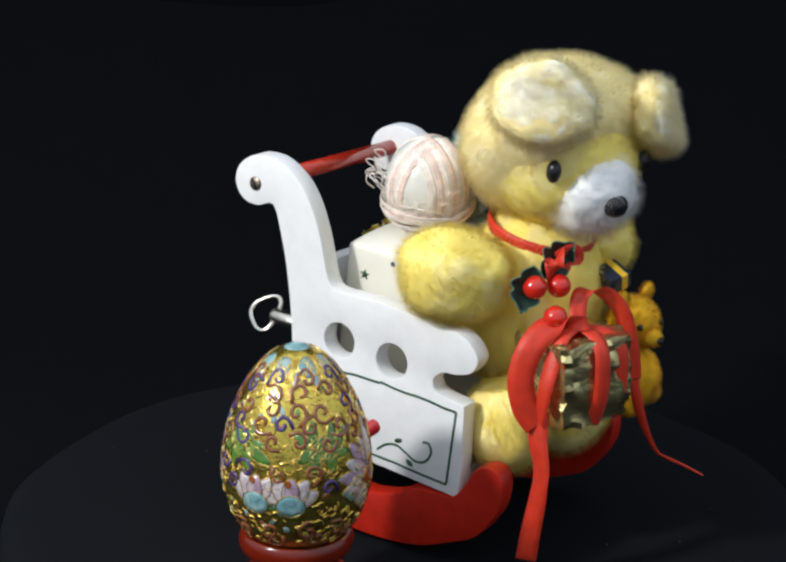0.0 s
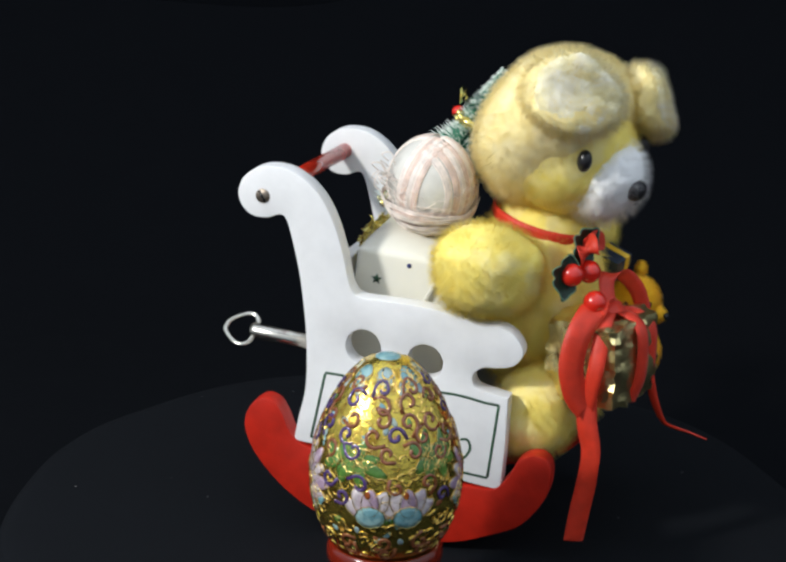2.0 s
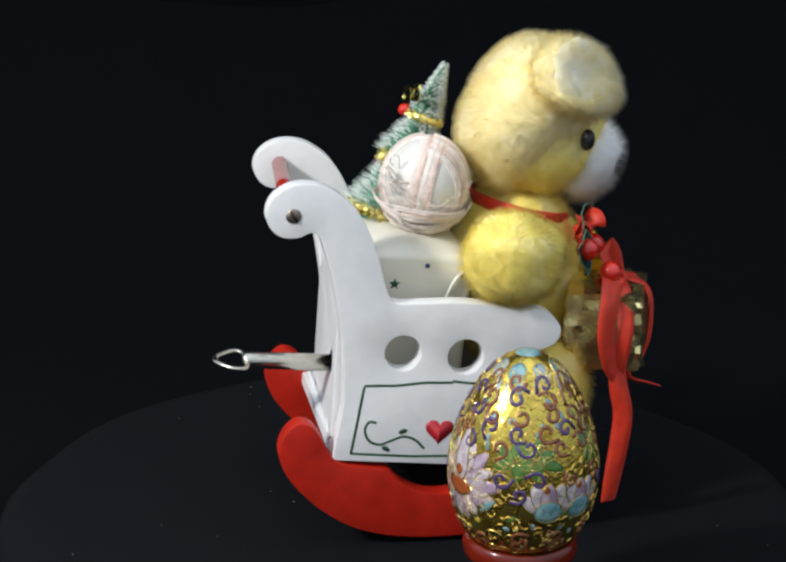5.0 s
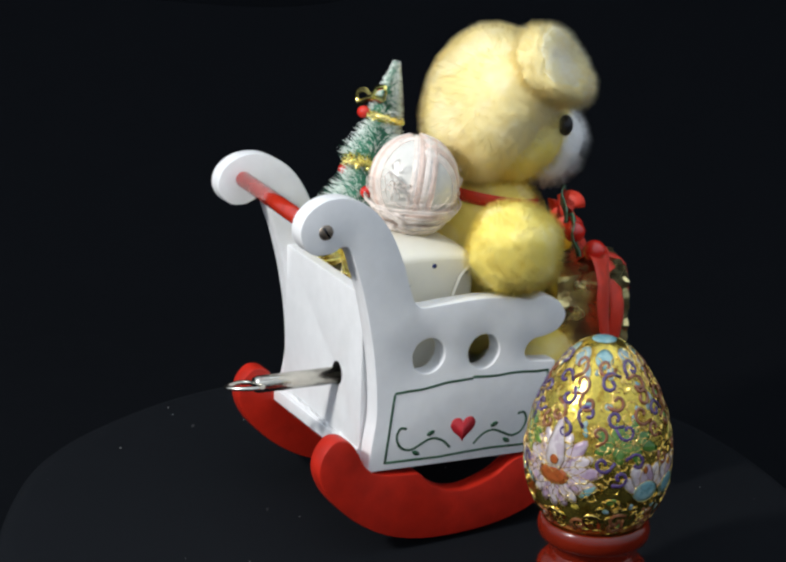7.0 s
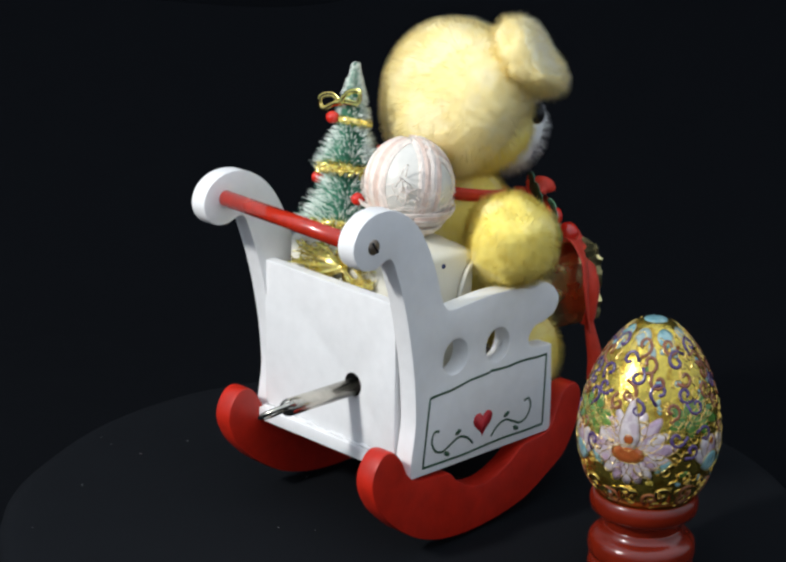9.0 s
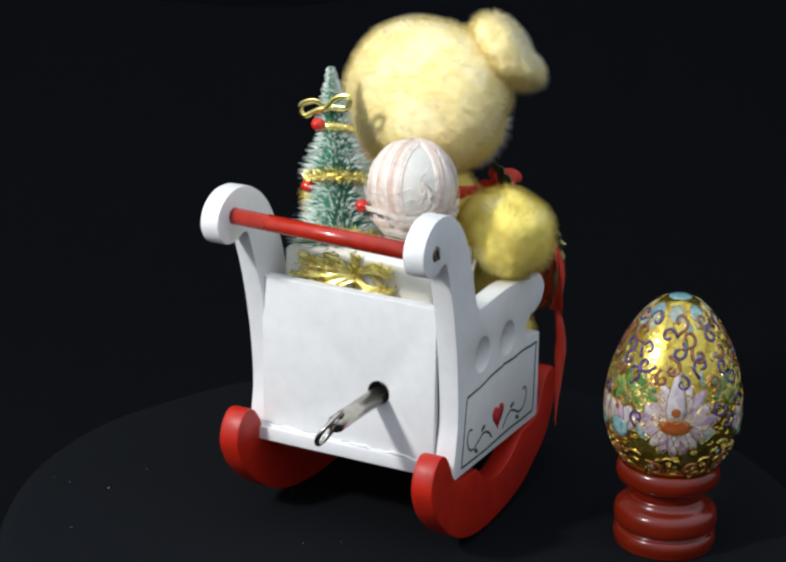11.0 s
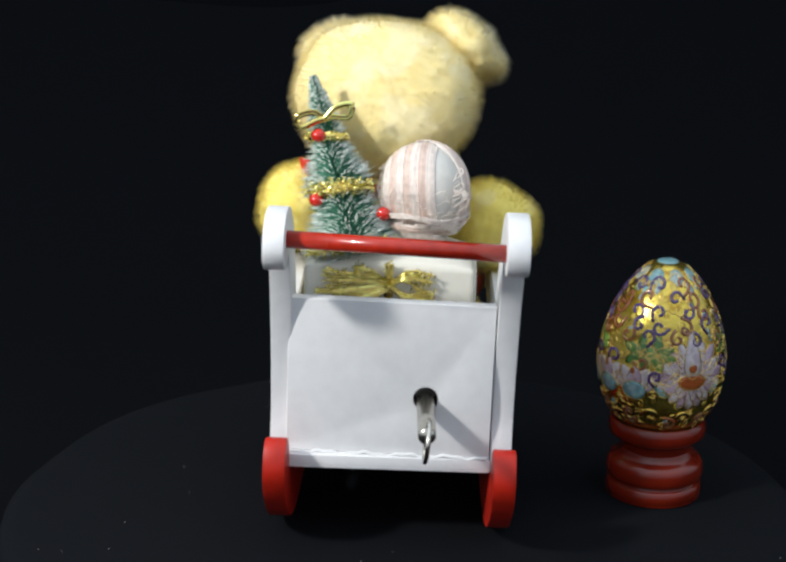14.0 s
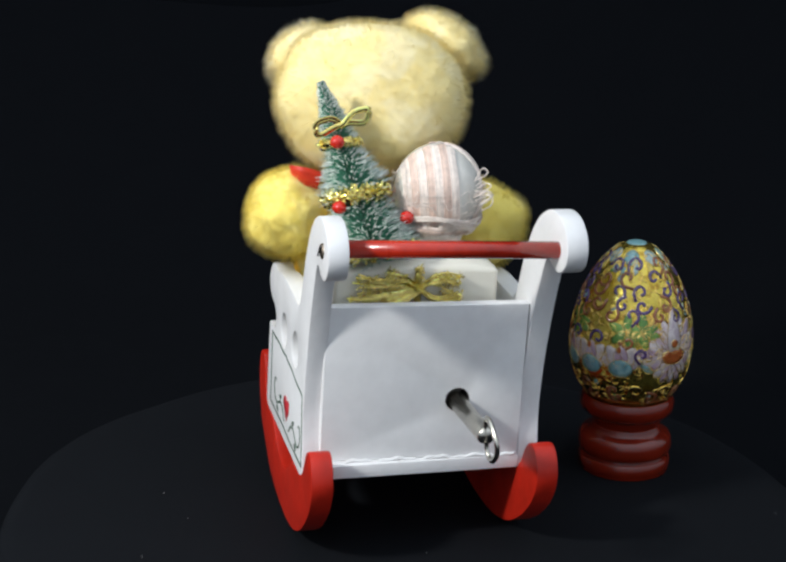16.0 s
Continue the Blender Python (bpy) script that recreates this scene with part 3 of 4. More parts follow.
def build_ball():
    c, rad = Vector((-0.0070, 0.0000, 0.1208)), Vector((0.0160, 0.0160, 0.0172))
    b = thing("thread_bauble", "pearly ball wound with pale pink silk thread", "bauble", (c.x, c.y, 0.1031), ON_SLEIGH)
    part("ball", lump(c, rad, rough=0.0, sub=4), BALL, b, "pearly white ball")
    rng = random.Random(7)
    lean = Euler((radians(8), radians(-6), 0)).to_matrix()

    def at(az, lat, lift):
        a, l = radians(az), radians(lat)
        d = lean @ Vector((math.cos(a) * math.cos(l), math.sin(a) * math.cos(l), math.sin(l)))
        return c + Vector((d.x * (rad.x + lift), d.y * (rad.y + lift), d.z * (rad.z + lift)))
    # satin bands laid side by side over the crown, white and rosy by turns, in three groups with the bare ball between
    for centre, lo, hi, tilt in ((-20, -0.62, 0.42, 9), (-112, -0.24, 0.34, -8), (-190, -0.82, 0.36, 6)):
        a = radians(centre)
        fore, across, up = Vector((math.cos(a), math.sin(a), 0)), Vector((-math.sin(a), math.cos(a), 0)), Vector((0, 0, 1))
        spin = Matrix.Rotation(radians(tilt), 3, fore)
        count = round((hi - lo) / 0.16)
        for i in range(count):
            mid = lo + (i + 0.5) * (hi - lo) / count + rng.uniform(-0.012, 0.012)
            half = (hi - lo) / count * rng.uniform(0.36, 0.50)
            skein = []
            for k in range(8):
                off = mid + (k / 3.5 - 1) * half
                h = math.sqrt(max(0.05, 1 - off * off))
                line = []
                for j in range(12):
                    e = radians(84 - j * 11.0)
                    d = spin @ (across * (off + rng.gauss(0, 0.002)) + fore * (h * math.cos(e)) + up * (h * math.sin(e)))
                    lift = 0.00016 + 0.00024 * math.sin(math.pi * (k + 0.5) / 8)
                    line.append(c + Vector((d.x * (rad.x + lift), d.y * (rad.y + lift), d.z * (rad.z + lift))))
                skein.append(tube_data(spline(line, 2, closed=False), 0.00026, sides=5))
            tagged(finish("thread_band", many(skein), PINK if i % 2 else THREAD, b, "rosy band of silk thread" if i % 2 else "pale band of silk thread"), kind="stuff")
    # bundles of slack yarn slung round the lower half
    for i in range(40):
        a0, span = rng.uniform(0, 360), rng.uniform(90, 220)
        base, swing, ph = rng.uniform(-62, -22), rng.uniform(4, 13), rng.uniform(0, 6.28)
        out = rng.uniform(0.0003, 0.0024)
        bundle = []
        for k in range(9):
            o = rng.gauss(0, 3.4)
            line = []
            for j in range(13):
                f = j / 12
                line.append(at(a0 + span * f, base + o * (0.5 + abs(f - 0.5)) + swing * math.sin(ph + f * 4.2), out + rng.uniform(0.0, 0.0004) + 0.0007 * abs(math.sin(ph * 3 + f * 7))))
            bundle.append(tube_data(spline(line, 2, closed=False), 0.00019, sides=4))
        tagged(finish("yarn_wrap", many(bundle), PINK if i % 4 == 0 else THREAD, b, "slack bundle of pale pink yarn"), kind="stuff")
    fuzz = []
    for i in range(150):
        a0, l0 = rng.uniform(0, 360), rng.uniform(-60, 12)
        line = [at(a0 + j * rng.uniform(4, 12), l0 + rng.gauss(0, 5), 0.0006 + rng.uniform(0, 0.0011)) for j in range(5)]
        fuzz.append(tube_data(spline(line, 3, closed=False), 0.00010, sides=4))
    tagged(finish("yarn_fuzz", many(fuzz), THREAD, b, "stray threads of yarn"), kind="stuff")
    loose = []
    for i in range(11):
        p = c + Vector((-0.0125 + rng.gauss(0, 0.002), -0.0098, 0.003 + rng.gauss(0, 0.003)))
        q = p + Vector((-0.0028 + rng.gauss(0, 0.001), -0.0030 + rng.gauss(0, 0.001), 0.003 + rng.gauss(0, 0.002)))
        e = q + Vector((rng.gauss(0, 0.003), -0.001, -0.004 + rng.gauss(0, 0.003)))
        loose.append(tube_data(spline([p, q, e, e + Vector((0.002, 0.003, -0.003))], 6, closed=False), 0.00020, sides=4))
    tagged(finish("loose_thread", many(loose), THREAD, b, "loose thread ends"), kind="stuff")


def build_tree():
    base, top = Vector((-0.0168, 0.0240, 0.0970)), Vector((0.0064, 0.0422, 0.1590))
    t = thing("bottle_brush_tree", "frosted green bottle-brush Christmas tree with gold tinsel", "christmas tree", base, ON_SLEIGH)
    ax = (top - base).normalized()
    u = ax.orthogonal().normalized()
    v = ax.cross(u)
    h = (top - base).length
    finish("stem", tube([base, base + ax * h * 0.97], 0.0006, sides=6), TRUNK, t)
    rng = random.Random(3)
    green, frost = [], []

    def tree_r(f):
        """Three skirts, each wide at its foot."""
        for lo, hi, r0, r1 in ((0.0, 0.38, 0.0204, 0.0096), (0.38, 0.66, 0.0152, 0.0060), (0.66, 1.01, 0.0080, 0.0012)):
            if f <= hi:
                return r0 + (r1 - r0) * (f - lo) / (hi - lo)
        return 0.001
    for i in range(10500):
        f = rng.random() ** 1.25
        r = tree_r(f)
        a = rng.uniform(0, 2 * math.pi)
        d = (u * math.cos(a) + v * math.sin(a)) + ax * rng.uniform(-0.1, 0.35)
        d.normalize()
        p = base + ax * (h * f * 0.985)
        e = p + d * r * rng.uniform(0.75, 1.08)
        m = p.lerp(e, 0.72)
        s = d.orthogonal().normalized() * 0.00016
        q = d.cross(s).normalized() * 0.00016
        green.append(([p + s, p - s * 0.5 + q, p - s * 0.5 - q, e], [(0, 1, 3), (1, 2, 3), (2, 0, 3)]))
        if rng.random() < 0.30 + 0.55 * max(0.0, d.x * 0.9 - d.y * 0.3):
            s, q, m2 = s * 1.5, q * 1.5, e + d * 0.0004
            frost.append(([m + s, m - s * 0.5 + q, m - s * 0.5 - q, m2], [(0, 1, 3), (1, 2, 3), (2, 0, 3)]))
    tagged(finish("bristle", many(green), NEEDLE, t, "green sisal bristles"), kind="stuff")
    tagged(finish("frosted_tip", many(frost), FROST, t, "white flocked bristle tips"), kind="stuff")

    def round_at(f, k=1.0):
        r = tree_r(f) * k
        return r, base + ax * (h * f)
    # garland of gold tinsel that winds round the tree
    for f, n, ln in ((0.05, 1500, 0.0030), (0.37, 1500, 0.0038), (0.65, 600, 0.0024)):
        r, p = round_at(f, 0.94 if f > 0.1 else 0.78)
        line = [p + (u * math.cos(k * 0.4) + v * math.sin(k * 0.4)) * r + ax * 0.0014 * math.sin(k * 0.4 + 1) for k in range(17)]
        finish("gold_garland", many([tube_data(line, 0.0016, sides=6)] + tinsel_data(line, ln, n, 8, 0.0011)), TINSEL, t, "gold tinsel garland")
    r, p = round_at(0.74, 1.0)
    back = Vector((-1, -0.1, 0.3)).normalized()
    k0 = p + back * (r + 0.0016)
    lat = Vector((0.1, -1, 0.25)).normalized()
    bow = []
    for s in (-1, 1):
        bow.append(ribbon_data([k0, k0 + lat * s * 0.0042 + Vector((0, 0, 0.0034)), k0 + lat * s * 0.0098 + Vector((0, 0, 0.0030)), k0 + lat * s * 0.0088 - Vector((0, 0, 0.0012)),
                                k0 + lat * s * 0.003, k0], 0.0022, (0, 0.2, 1)))
    finish("gold_bow", many(bow), TINSEL, t, "small gold bow")
    for f, a in ((0.665, back - lat * 0.45), (0.19, back + lat * 1.6), (0.34, back - lat * 1.5)):
        r, p = round_at(f, 1.02)
        part("red_bead", lump(p + a.normalized() * r, (0.0027, 0.0027, 0.0025), rough=0.0, sub=2), BERRY, t, "shiny red bead")


def build_bear():
    b = thing("teddy_bear", "yellow plush teddy bear sitting in the sleigh", "teddy bear", (0.034, 0.014, 0.0290), ON_SLEIGH)
    body = lump((0.0335, 0.0140, 0.0845), (0.0258, 0.0268, 0.0370), seed=1, sub=5)
    finish("body", fur(body, 15000, seed=1, comb=(0, 0, -0.5), length=0.0036, width=0.00011), FUR_DEEP, b)
    facing = radians(-20)
    mid = Vector((0.0338, 0.0150, 0.1440))
    ahead, side = Vector((math.cos(facing), math.sin(facing), 0)), Vector((-math.sin(facing), math.cos(facing), 0))

    def spot(f, s, z):
        """A place of the head: forward, to its left and up from its middle."""
        return mid + ahead * f + side * s + Vector((0, 0, z))

    def block(n, k, taper):
        q = Vector([math.copysign(abs(c) ** k, c) for c in n])
        q = q * (0.5 + 0.5 / max(q.length, 1e-6)) * 1.02
        return Vector((q.x * (1 + 0.05 * n.z), q.y * (1 + taper * n.z), q.z))
    turn = Euler((0, radians(23), facing))
    # the back of the head and the crown, long pile; a shorter, deeper yellow face set into it
    head = finish("head", fur(lump(spot(-0.0008, 0, 0.0006), (0.0228, 0.0342, 0.0290), turn, 0.05, 2, 5, lambda n: block(n, 0.84, 0.13)), 28000, seed=2,
                              comb=(-0.10, 0, -0.35), length=0.0035, width=0.00011), FUR, b)
    finish("face", fur(lump(spot(0.0080, 0, -0.0058), (0.0205, 0.0288, 0.0226), turn, 0.04, 12, 5), 9000, seed=12, comb=(0.1, 0, -0.5), length=0.0026, width=0.00011), FUR_DEEP, head,
           "deeper yellow short-piled face")
    muzzle = finish("muzzle", fur(lump(spot(0.0232, 0.0, -0.0122), (0.0122, 0.0156, 0.0146), Euler((0, radians(12), facing)), 0.08, 3, 5), 4800, seed=3,
                                  comb=(0.15, 0, -0.4), length=0.0044, width=0.00011, clump=0.42), FUR_WHITE, head, "white shaggy plush muzzle")
    part("nose", lump(spot(0.0354, -0.0010, -0.0128), (0.0034, 0.0050, 0.0040), Euler((0, 0, facing)), 0.05, 4, sub=3), BLACK, muzzle, "black plastic nose")
    for s in (-1, 1):
        part("eye", lump(spot(0.0238, s * 0.0212, -0.0020), (0.0028, 0.0026, 0.0040), Euler((0, 0, facing + s * 0.6)), 0.0, 5, sub=3), BLACK, head, "black eye")
    # floppy ears: thick pads, cupped, with their loose rims hanging forward
    for s, f, o, z, way, dip, size, sd in ((-1, 0.0142, 0.0222, 0.0192, -56, 26, 1.0, 6), (1, 0.0172, 0.0255, 0.0125, 20, 12, 0.86, 7)):
        at = spot(f, s * o, z)
        q = Euler((radians(-dip), 0, radians(way + 90)))

        def pad(n, deep):
            droop = max(0.0, -n.z - 0.1)
            return Vector((n.x * (1 - 0.10 * n.z), n.y + deep * (n.x * n.x + n.z * n.z) - 0.75 * droop, n.z))
        ear = finish("ear", fur(lump(at, Vector((0.0178, 0.0095, 0.0152)) * size, q, 0.08, sd, 5, shape=lambda n: pad(n, -0.25)), 7500, seed=sd, comb=(0.1, 0, -0.3), length=0.0040, width=0.00011), FUR, head,
                     "floppy yellow plush ear")
        out = q.to_matrix() @ Vector((0, -0.0038, -0.0006))
        finish("ear_lining", fur(lump(at + out, Vector((0.0164, 0.0064, 0.0138)) * size, q, 0.10, sd + 20, 5, shape=lambda n: pad(n, -0.25)), 6000, seed=sd + 20, comb=(0.2, -0.1, -0.5), length=0.0044, width=0.00011,
                                 clump=0.30), FUR_PALE, ear, "pale cream plush lining with a fringe")
    for c, r, t, sd in (((0.0228, -0.0250, 0.0996), (0.0194, 0.0158, 0.0158), (0, 4, 45), 8), ((0.0350, 0.0440, 0.1022), (0.0232, 0.0156, 0.0160), (0, 4, -24), 9)):
        finish("arm", fur(lump(c, r, Euler([radians(a) for a in t]), 0.10, sd, 5, lambda n: block(n, 0.84, 0.0)), 10000, seed=sd, comb=(0, 0, -0.35), length=0.0033, width=0.00011), FUR_DEEP, b)
    for c, r, sd in (((0.0455, -0.0140, 0.0470), (0.0156, 0.0134, 0.0184), 10), ((0.0510, 0.0215, 0.0430), (0.0145, 0.0165, 0.0165), 11)):
        finish("leg", fur(lump(c, r, Euler((0, radians(10), 0)), 0.08, sd), 7000, seed=sd, comb=(0, 0, -0.4), length=0.0034, width=0.00011), FUR_DEEP, b)
    # neck ribbon with its knot
    loop = [Vector((0.0340 + 0.0192 * math.cos(a), 0.0140 + 0.0200 * math.sin(a), 0.1108 + 0.0028 * math.cos(a) * -1)) for a in [k * math.pi / 12 for k in range(25)]]
    neck = finish("neck_ribbon", ribbon(loop, 0.0048, (0, 0, 1)), RIBBON, b, "red satin ribbon round the neck")
    k = Vector((0.0525, -0.0085, 0.1100))
    items = [ribbon_data([k, k + Vector((0.002, s * 0.003, 0.002)), k + Vector((0.003, s * 0.0048, 0.001)), k + Vector((0.001, s * 0.0036, -0.004)), k], 0.0090, (0.4, 0, 1)) for s in (-1, 1)]
    finish("bow", many(items), RIBBON, neck)
    k = Vector((0.034, 0.0400, 0.1160))
    finish("bow_end", ribbon([k, k + Vector((-0.006, 0.006, 0.003)), k + Vector((-0.012, 0.004, 0.004)), k + Vector((-0.013, -0.003, 0.002))], 0.0068, (0, 0.3, 1)), RIBBON, neck)


def build_parcel():
    c = Vector((0.0658, -0.0112, 0.0735))
    p = thing("gold_parcel", "crinkled gold foil parcel tied with red ribbon", "gift", (c.x, c.y, 0.055), ON_SLEIGH, "gifts in the sleigh")
    bm = bmesh.new()
    bmesh.ops.create_cube(bm, size=1)
    bmesh.ops.subdivide_edges(bm, edges=bm.edges[:], cuts=11, use_grid_fill=True)
    m = Matrix.Translation(c) @ Euler((radians(4), radians(-6), radians(-22))).to_matrix().to_4x4()
    rng = random.Random(2)
    for v in bm.verts:
        q = v.co + Vector((rng.gauss(0, 0.011), rng.gauss(0, 0.011), rng.gauss(0, 0.011)))
        sph = q.normalized() * 0.62
        q = q.lerp(sph, 0.24)
        k = 1 + 0.06 * noise.noise(q * 6) + 0.045 * noise.noise(q * 13 + Vector((3, 1, 0)))
        v.co = m @ Vector((q.x * 0.0290 * k, q.y * 0.0310 * k, q.z * 0.0305 * k))
    part("foil_wrap", bm, FOIL, p, "crinkled gold foil", smooth=False)
    knot = Vector((0.0662, -0.0125, 0.0905))
    bands = ([knot, (0.0662, -0.0240, 0.0895), (0.0668, -0.0312, 0.0760), (0.0660, -0.0312, 0.0640), (0.0655, -0.0300, 0.0585)],
             [knot, (0.0745, -0.0155, 0.0905), (0.0796, -0.0180, 0.0850), (0.0812, -0.0180, 0.0700), (0.0790, -0.0175, 0.0595)],
             [knot, (0.0750, -0.0085, 0.0900), (0.0812, -0.0078, 0.0850), (0.0828, -0.0075, 0.0700), (0.0808, -0.0070, 0.0595)])
    for l in bands:
        finish("ribbon_band", ribbon(l, 0.0058, [(0.4, 0.9, 0.1), (0.6, 0.7, 0.0)] if l is not bands[0] else [(1, 0.2, 0), (0.93, -0.37, 0)]), RIBBON, p, "red satin band")
    loops = [[knot, (0.0622, -0.0225, 0.0930), (0.0592, -0.0315, 0.0860), (0.0584, -0.0342, 0.0750), (0.0612, -0.0335, 0.0650), (0.0655, -0.0310, 0.0590)],
             [knot, (0.0625, -0.0060, 0.0995), (0.0665, 0.0020, 0.1000), (0.0730, 0.0070, 0.0930), (0.0775, 0.0095, 0.0800), (0.0800, 0.0105, 0.0680)]]
    for l, w in zip(loops, (0.0092, 0.0060)):
        finish("bow_loop", ribbon(l, w, [(0.5, 0.8, 0.3), (0.9, 0.4, 0.0), (0.7, 0.7, 0.1)]), RIBBON, p, "wide red satin bow loop")
    finish("knot", ribbon([knot + Vector((-0.004, 0.003, -0.001)), knot + Vector((-0.001, -0.001, 0.0025)), knot + Vector((0.003, -0.005, 0.0005))], 0.0085, (0.6, 0.7, 0.2)), RIBBON, p, "tied red satin knot")
    finish("ribbon_tail", ribbon([(0.0652, -0.0300, 0.0640), (0.0668, -0.0316, 0.0540), (0.0698, -0.0318, 0.0440), (0.0702, -0.0318, 0.0330), (0.0694, -0.0318, 0.0190), (0.0690, -0.0315, 0.0080)],
                                 0.0072, [(0.9, 0.3, 0), (0.9, -0.3, 0.1), (0.8, 0.4, 0)]), RIBBON, p, "long hanging red ribbon end")
    finish("thin_ribbon_tail", ribbon([(0.0785, 0.0100, 0.0740), (0.0815, 0.0120, 0.0620), (0.0850, 0.0155, 0.0500), (0.0895, 0.0192, 0.0405), (0.0935, 0.0215, 0.0380), (0.0995, 0.0240, 0.0362),
                                       (0.1065, 0.0262, 0.0340)], 0.0044, [(0.5, 0.8, 0), (0.8, -0.3, 0.3), (0, 0, 1)], taper=lambda f: 1 - 0.90 * f), RIBBON, p,
           "thin twisted red ribbon end")
    for q in ((0.0518, -0.0205, 0.1028), (0.0566, -0.0121, 0.1026), (0.0615, -0.0212, 0.0948)):
        part("berry", lump(q, (0.0042, 0.0042, 0.0042), rough=0.0, sub=3), BERRY, p, "shiny red berry")
    for at, way, tilt in (((0.0505, -0.0150, 0.1048), (0.30, 0.70, 0.75), (0.8, -0.4, 0.3)), ((0.0495, -0.0195, 0.1098), (0.02, -0.35, -0.9), (0.7, -0.5, 0.3))):
        w, n = Vector(way).normalized(), Vector(tilt).normalized()
        s = w.cross(n).normalized()
        n = s.cross(w)
        rim = []
        for k in range(33):
            f = k / 32
            x = 0.0168 * f
            y = 0.0068 * math.sin(math.pi * min(1, f * 1.02)) ** 0.8 * (0.68 + 0.32 * abs(math.sin(f * 3.5 * math.pi)))
            rim.append((x, y))
        o = Vector(at)
        verts, faces = [], []
        for x, y in rim:
            for e in (-1, -0.5, 0, 0.5, 1):
                verts.append(o + w * x + s * (y * e) + n * (0.0012 * abs(e) + 0.0006 * math.sin(x * 500)))
        for i in range(32):
            for j in range(4):
                a = i * 5 + j
                faces.append((a, a + 1, a + 6, a + 5))
        off = len(verts)
        verts += [q - n * 0.0003 for q in verts]
        faces += [tuple(i + off for i in f[::-1]) for f in faces]
        leaf = finish("holly_leaf", mesh_of(verts, faces), HOLLY, p, "dark green holly leaf")
        edge = [verts[i * 5] for i in range(33)] + [verts[i * 5 + 4] for i in range(32, -1, -1)]
        finish("leaf_edge", tube(edge, 0.00028, sides=4), HOLLY_EDGE, leaf)


def build_small_bear():
    b = thing("small_toy_bear", "tiny amber plush bear beside the gold parcel", "toy bear", (0.075, 0.0242, 0.0535), ON_SLEIGH)
    o = Vector((-0.0060, 0.0055, -0.0025))
    finish("body", fur(lump(o + Vector((0.0800, 0.0190, 0.0660)), (0.0095, 0.0090, 0.0115), None, 0.05, 20, sub=3), 5000, 0.0016, 0.00018, seed=20), SMALL_FUR, b)
    head = finish("head", fur(lump(o + Vector((0.0770, 0.0178, 0.0865)), (0.0095, 0.0095, 0.0098), None, 0.05, 21, sub=3), 5000, 0.0016, 0.00018, seed=21), SMALL_FUR, b)
    finish("muzzle", fur(lump(o + Vector((0.0858, 0.0160, 0.0835)), (0.0036, 0.0040, 0.0034), None, 0.0, 22, sub=2), 900, 0.0012, 0.00016, seed=22), SMALL_FUR, head)
    part("nose", lump(o + Vector((0.0895, 0.0152, 0.0836)), (0.0012, 0.0016, 0.0013), rough=0, sub=2), BLACK, head)
    for p in ((0.0830, 0.0105, 0.0880), (0.0862, 0.0205, 0.0885)):
        part("eye", lump(o + Vector(p), (0.0012, 0.0012, 0.0013), rough=0, sub=2), BLACK, head)
    for p in ((0.0745, 0.0100, 0.0960), (0.0765, 0.0265, 0.0960)):
        finish("ear", fur(lump(o + Vector(p), (0.0020, 0.0034, 0.0034), None, 0.0, 23, sub=2), 900, 0.0012, 0.00016, seed=23), SMALL_FUR, head)
    for y in (0.0100, 0.0270):
        finish("leg", fur(lump(o + Vector((0.0830, y, 0.0585)), (0.0050, 0.0040, 0.0045), None, 0.0, 24, sub=2), 1400, 0.0014, 0.00016, seed=24), SMALL_FUR, b)
    g = thing("small_gift", "tiny dark blue gift with a yellow band", "gift", (0.060, 0.023, 0.095), ON_SLEIGH, "gifts in the sleigh")
    bm = box(-0.006, 0.006, -0.0055, 0.0055, -0.0035, 0.0035, 0.0006)
    m = Matrix.Translation((0.0605, 0.0225, 0.0985)) @ Matrix.Scale(0.85, 4) @ Euler((0.3, 0.2, -0.4)).to_matrix().to_4x4()
    bm.transform(m)
    part("box", bm, NAVY, g, smooth=False)
    bm = box(-0.0063, 0.0063, 0.0005, 0.0035, -0.0038, 0.0038, 0.0003)
    bm.transform(m)
    part("band", bm, YELLOW, g, smooth=False)


# ---- the egg on its stand ----
EGG = Vector((0.0150, -0.0975, 0.0))
EGG_LOW, EGG_HIGH, EGG_R = 0.0185, 0.0903, 0.0244


def egg_radius(f):
    """Radius at the fraction f of the egg's height: widest below the middle, finer on top."""
    x = 2 * f - 1
    return EGG_R * math.sqrt(max(0.0, 1 - x * x)) * (1 - 0.17 * x - 0.03 * x * x) / 1.006


def on_egg(az, f, lift=0.0):
    a = radians(az)
    r = egg_radius(f)
    df = 0.01
    dr = (egg_radius(min(1, f + df)) - egg_radius(max(0, f - df))) / (2 * df * (EGG_HIGH - EGG_LOW))
    n = Vector((math.cos(a), math.sin(a), -dr)).normalized()
    p = EGG + Vector((r * math.cos(a), r * math.sin(a), EGG_LOW + f * (EGG_HIGH - EGG_LOW)))
    return p + n * lift, n


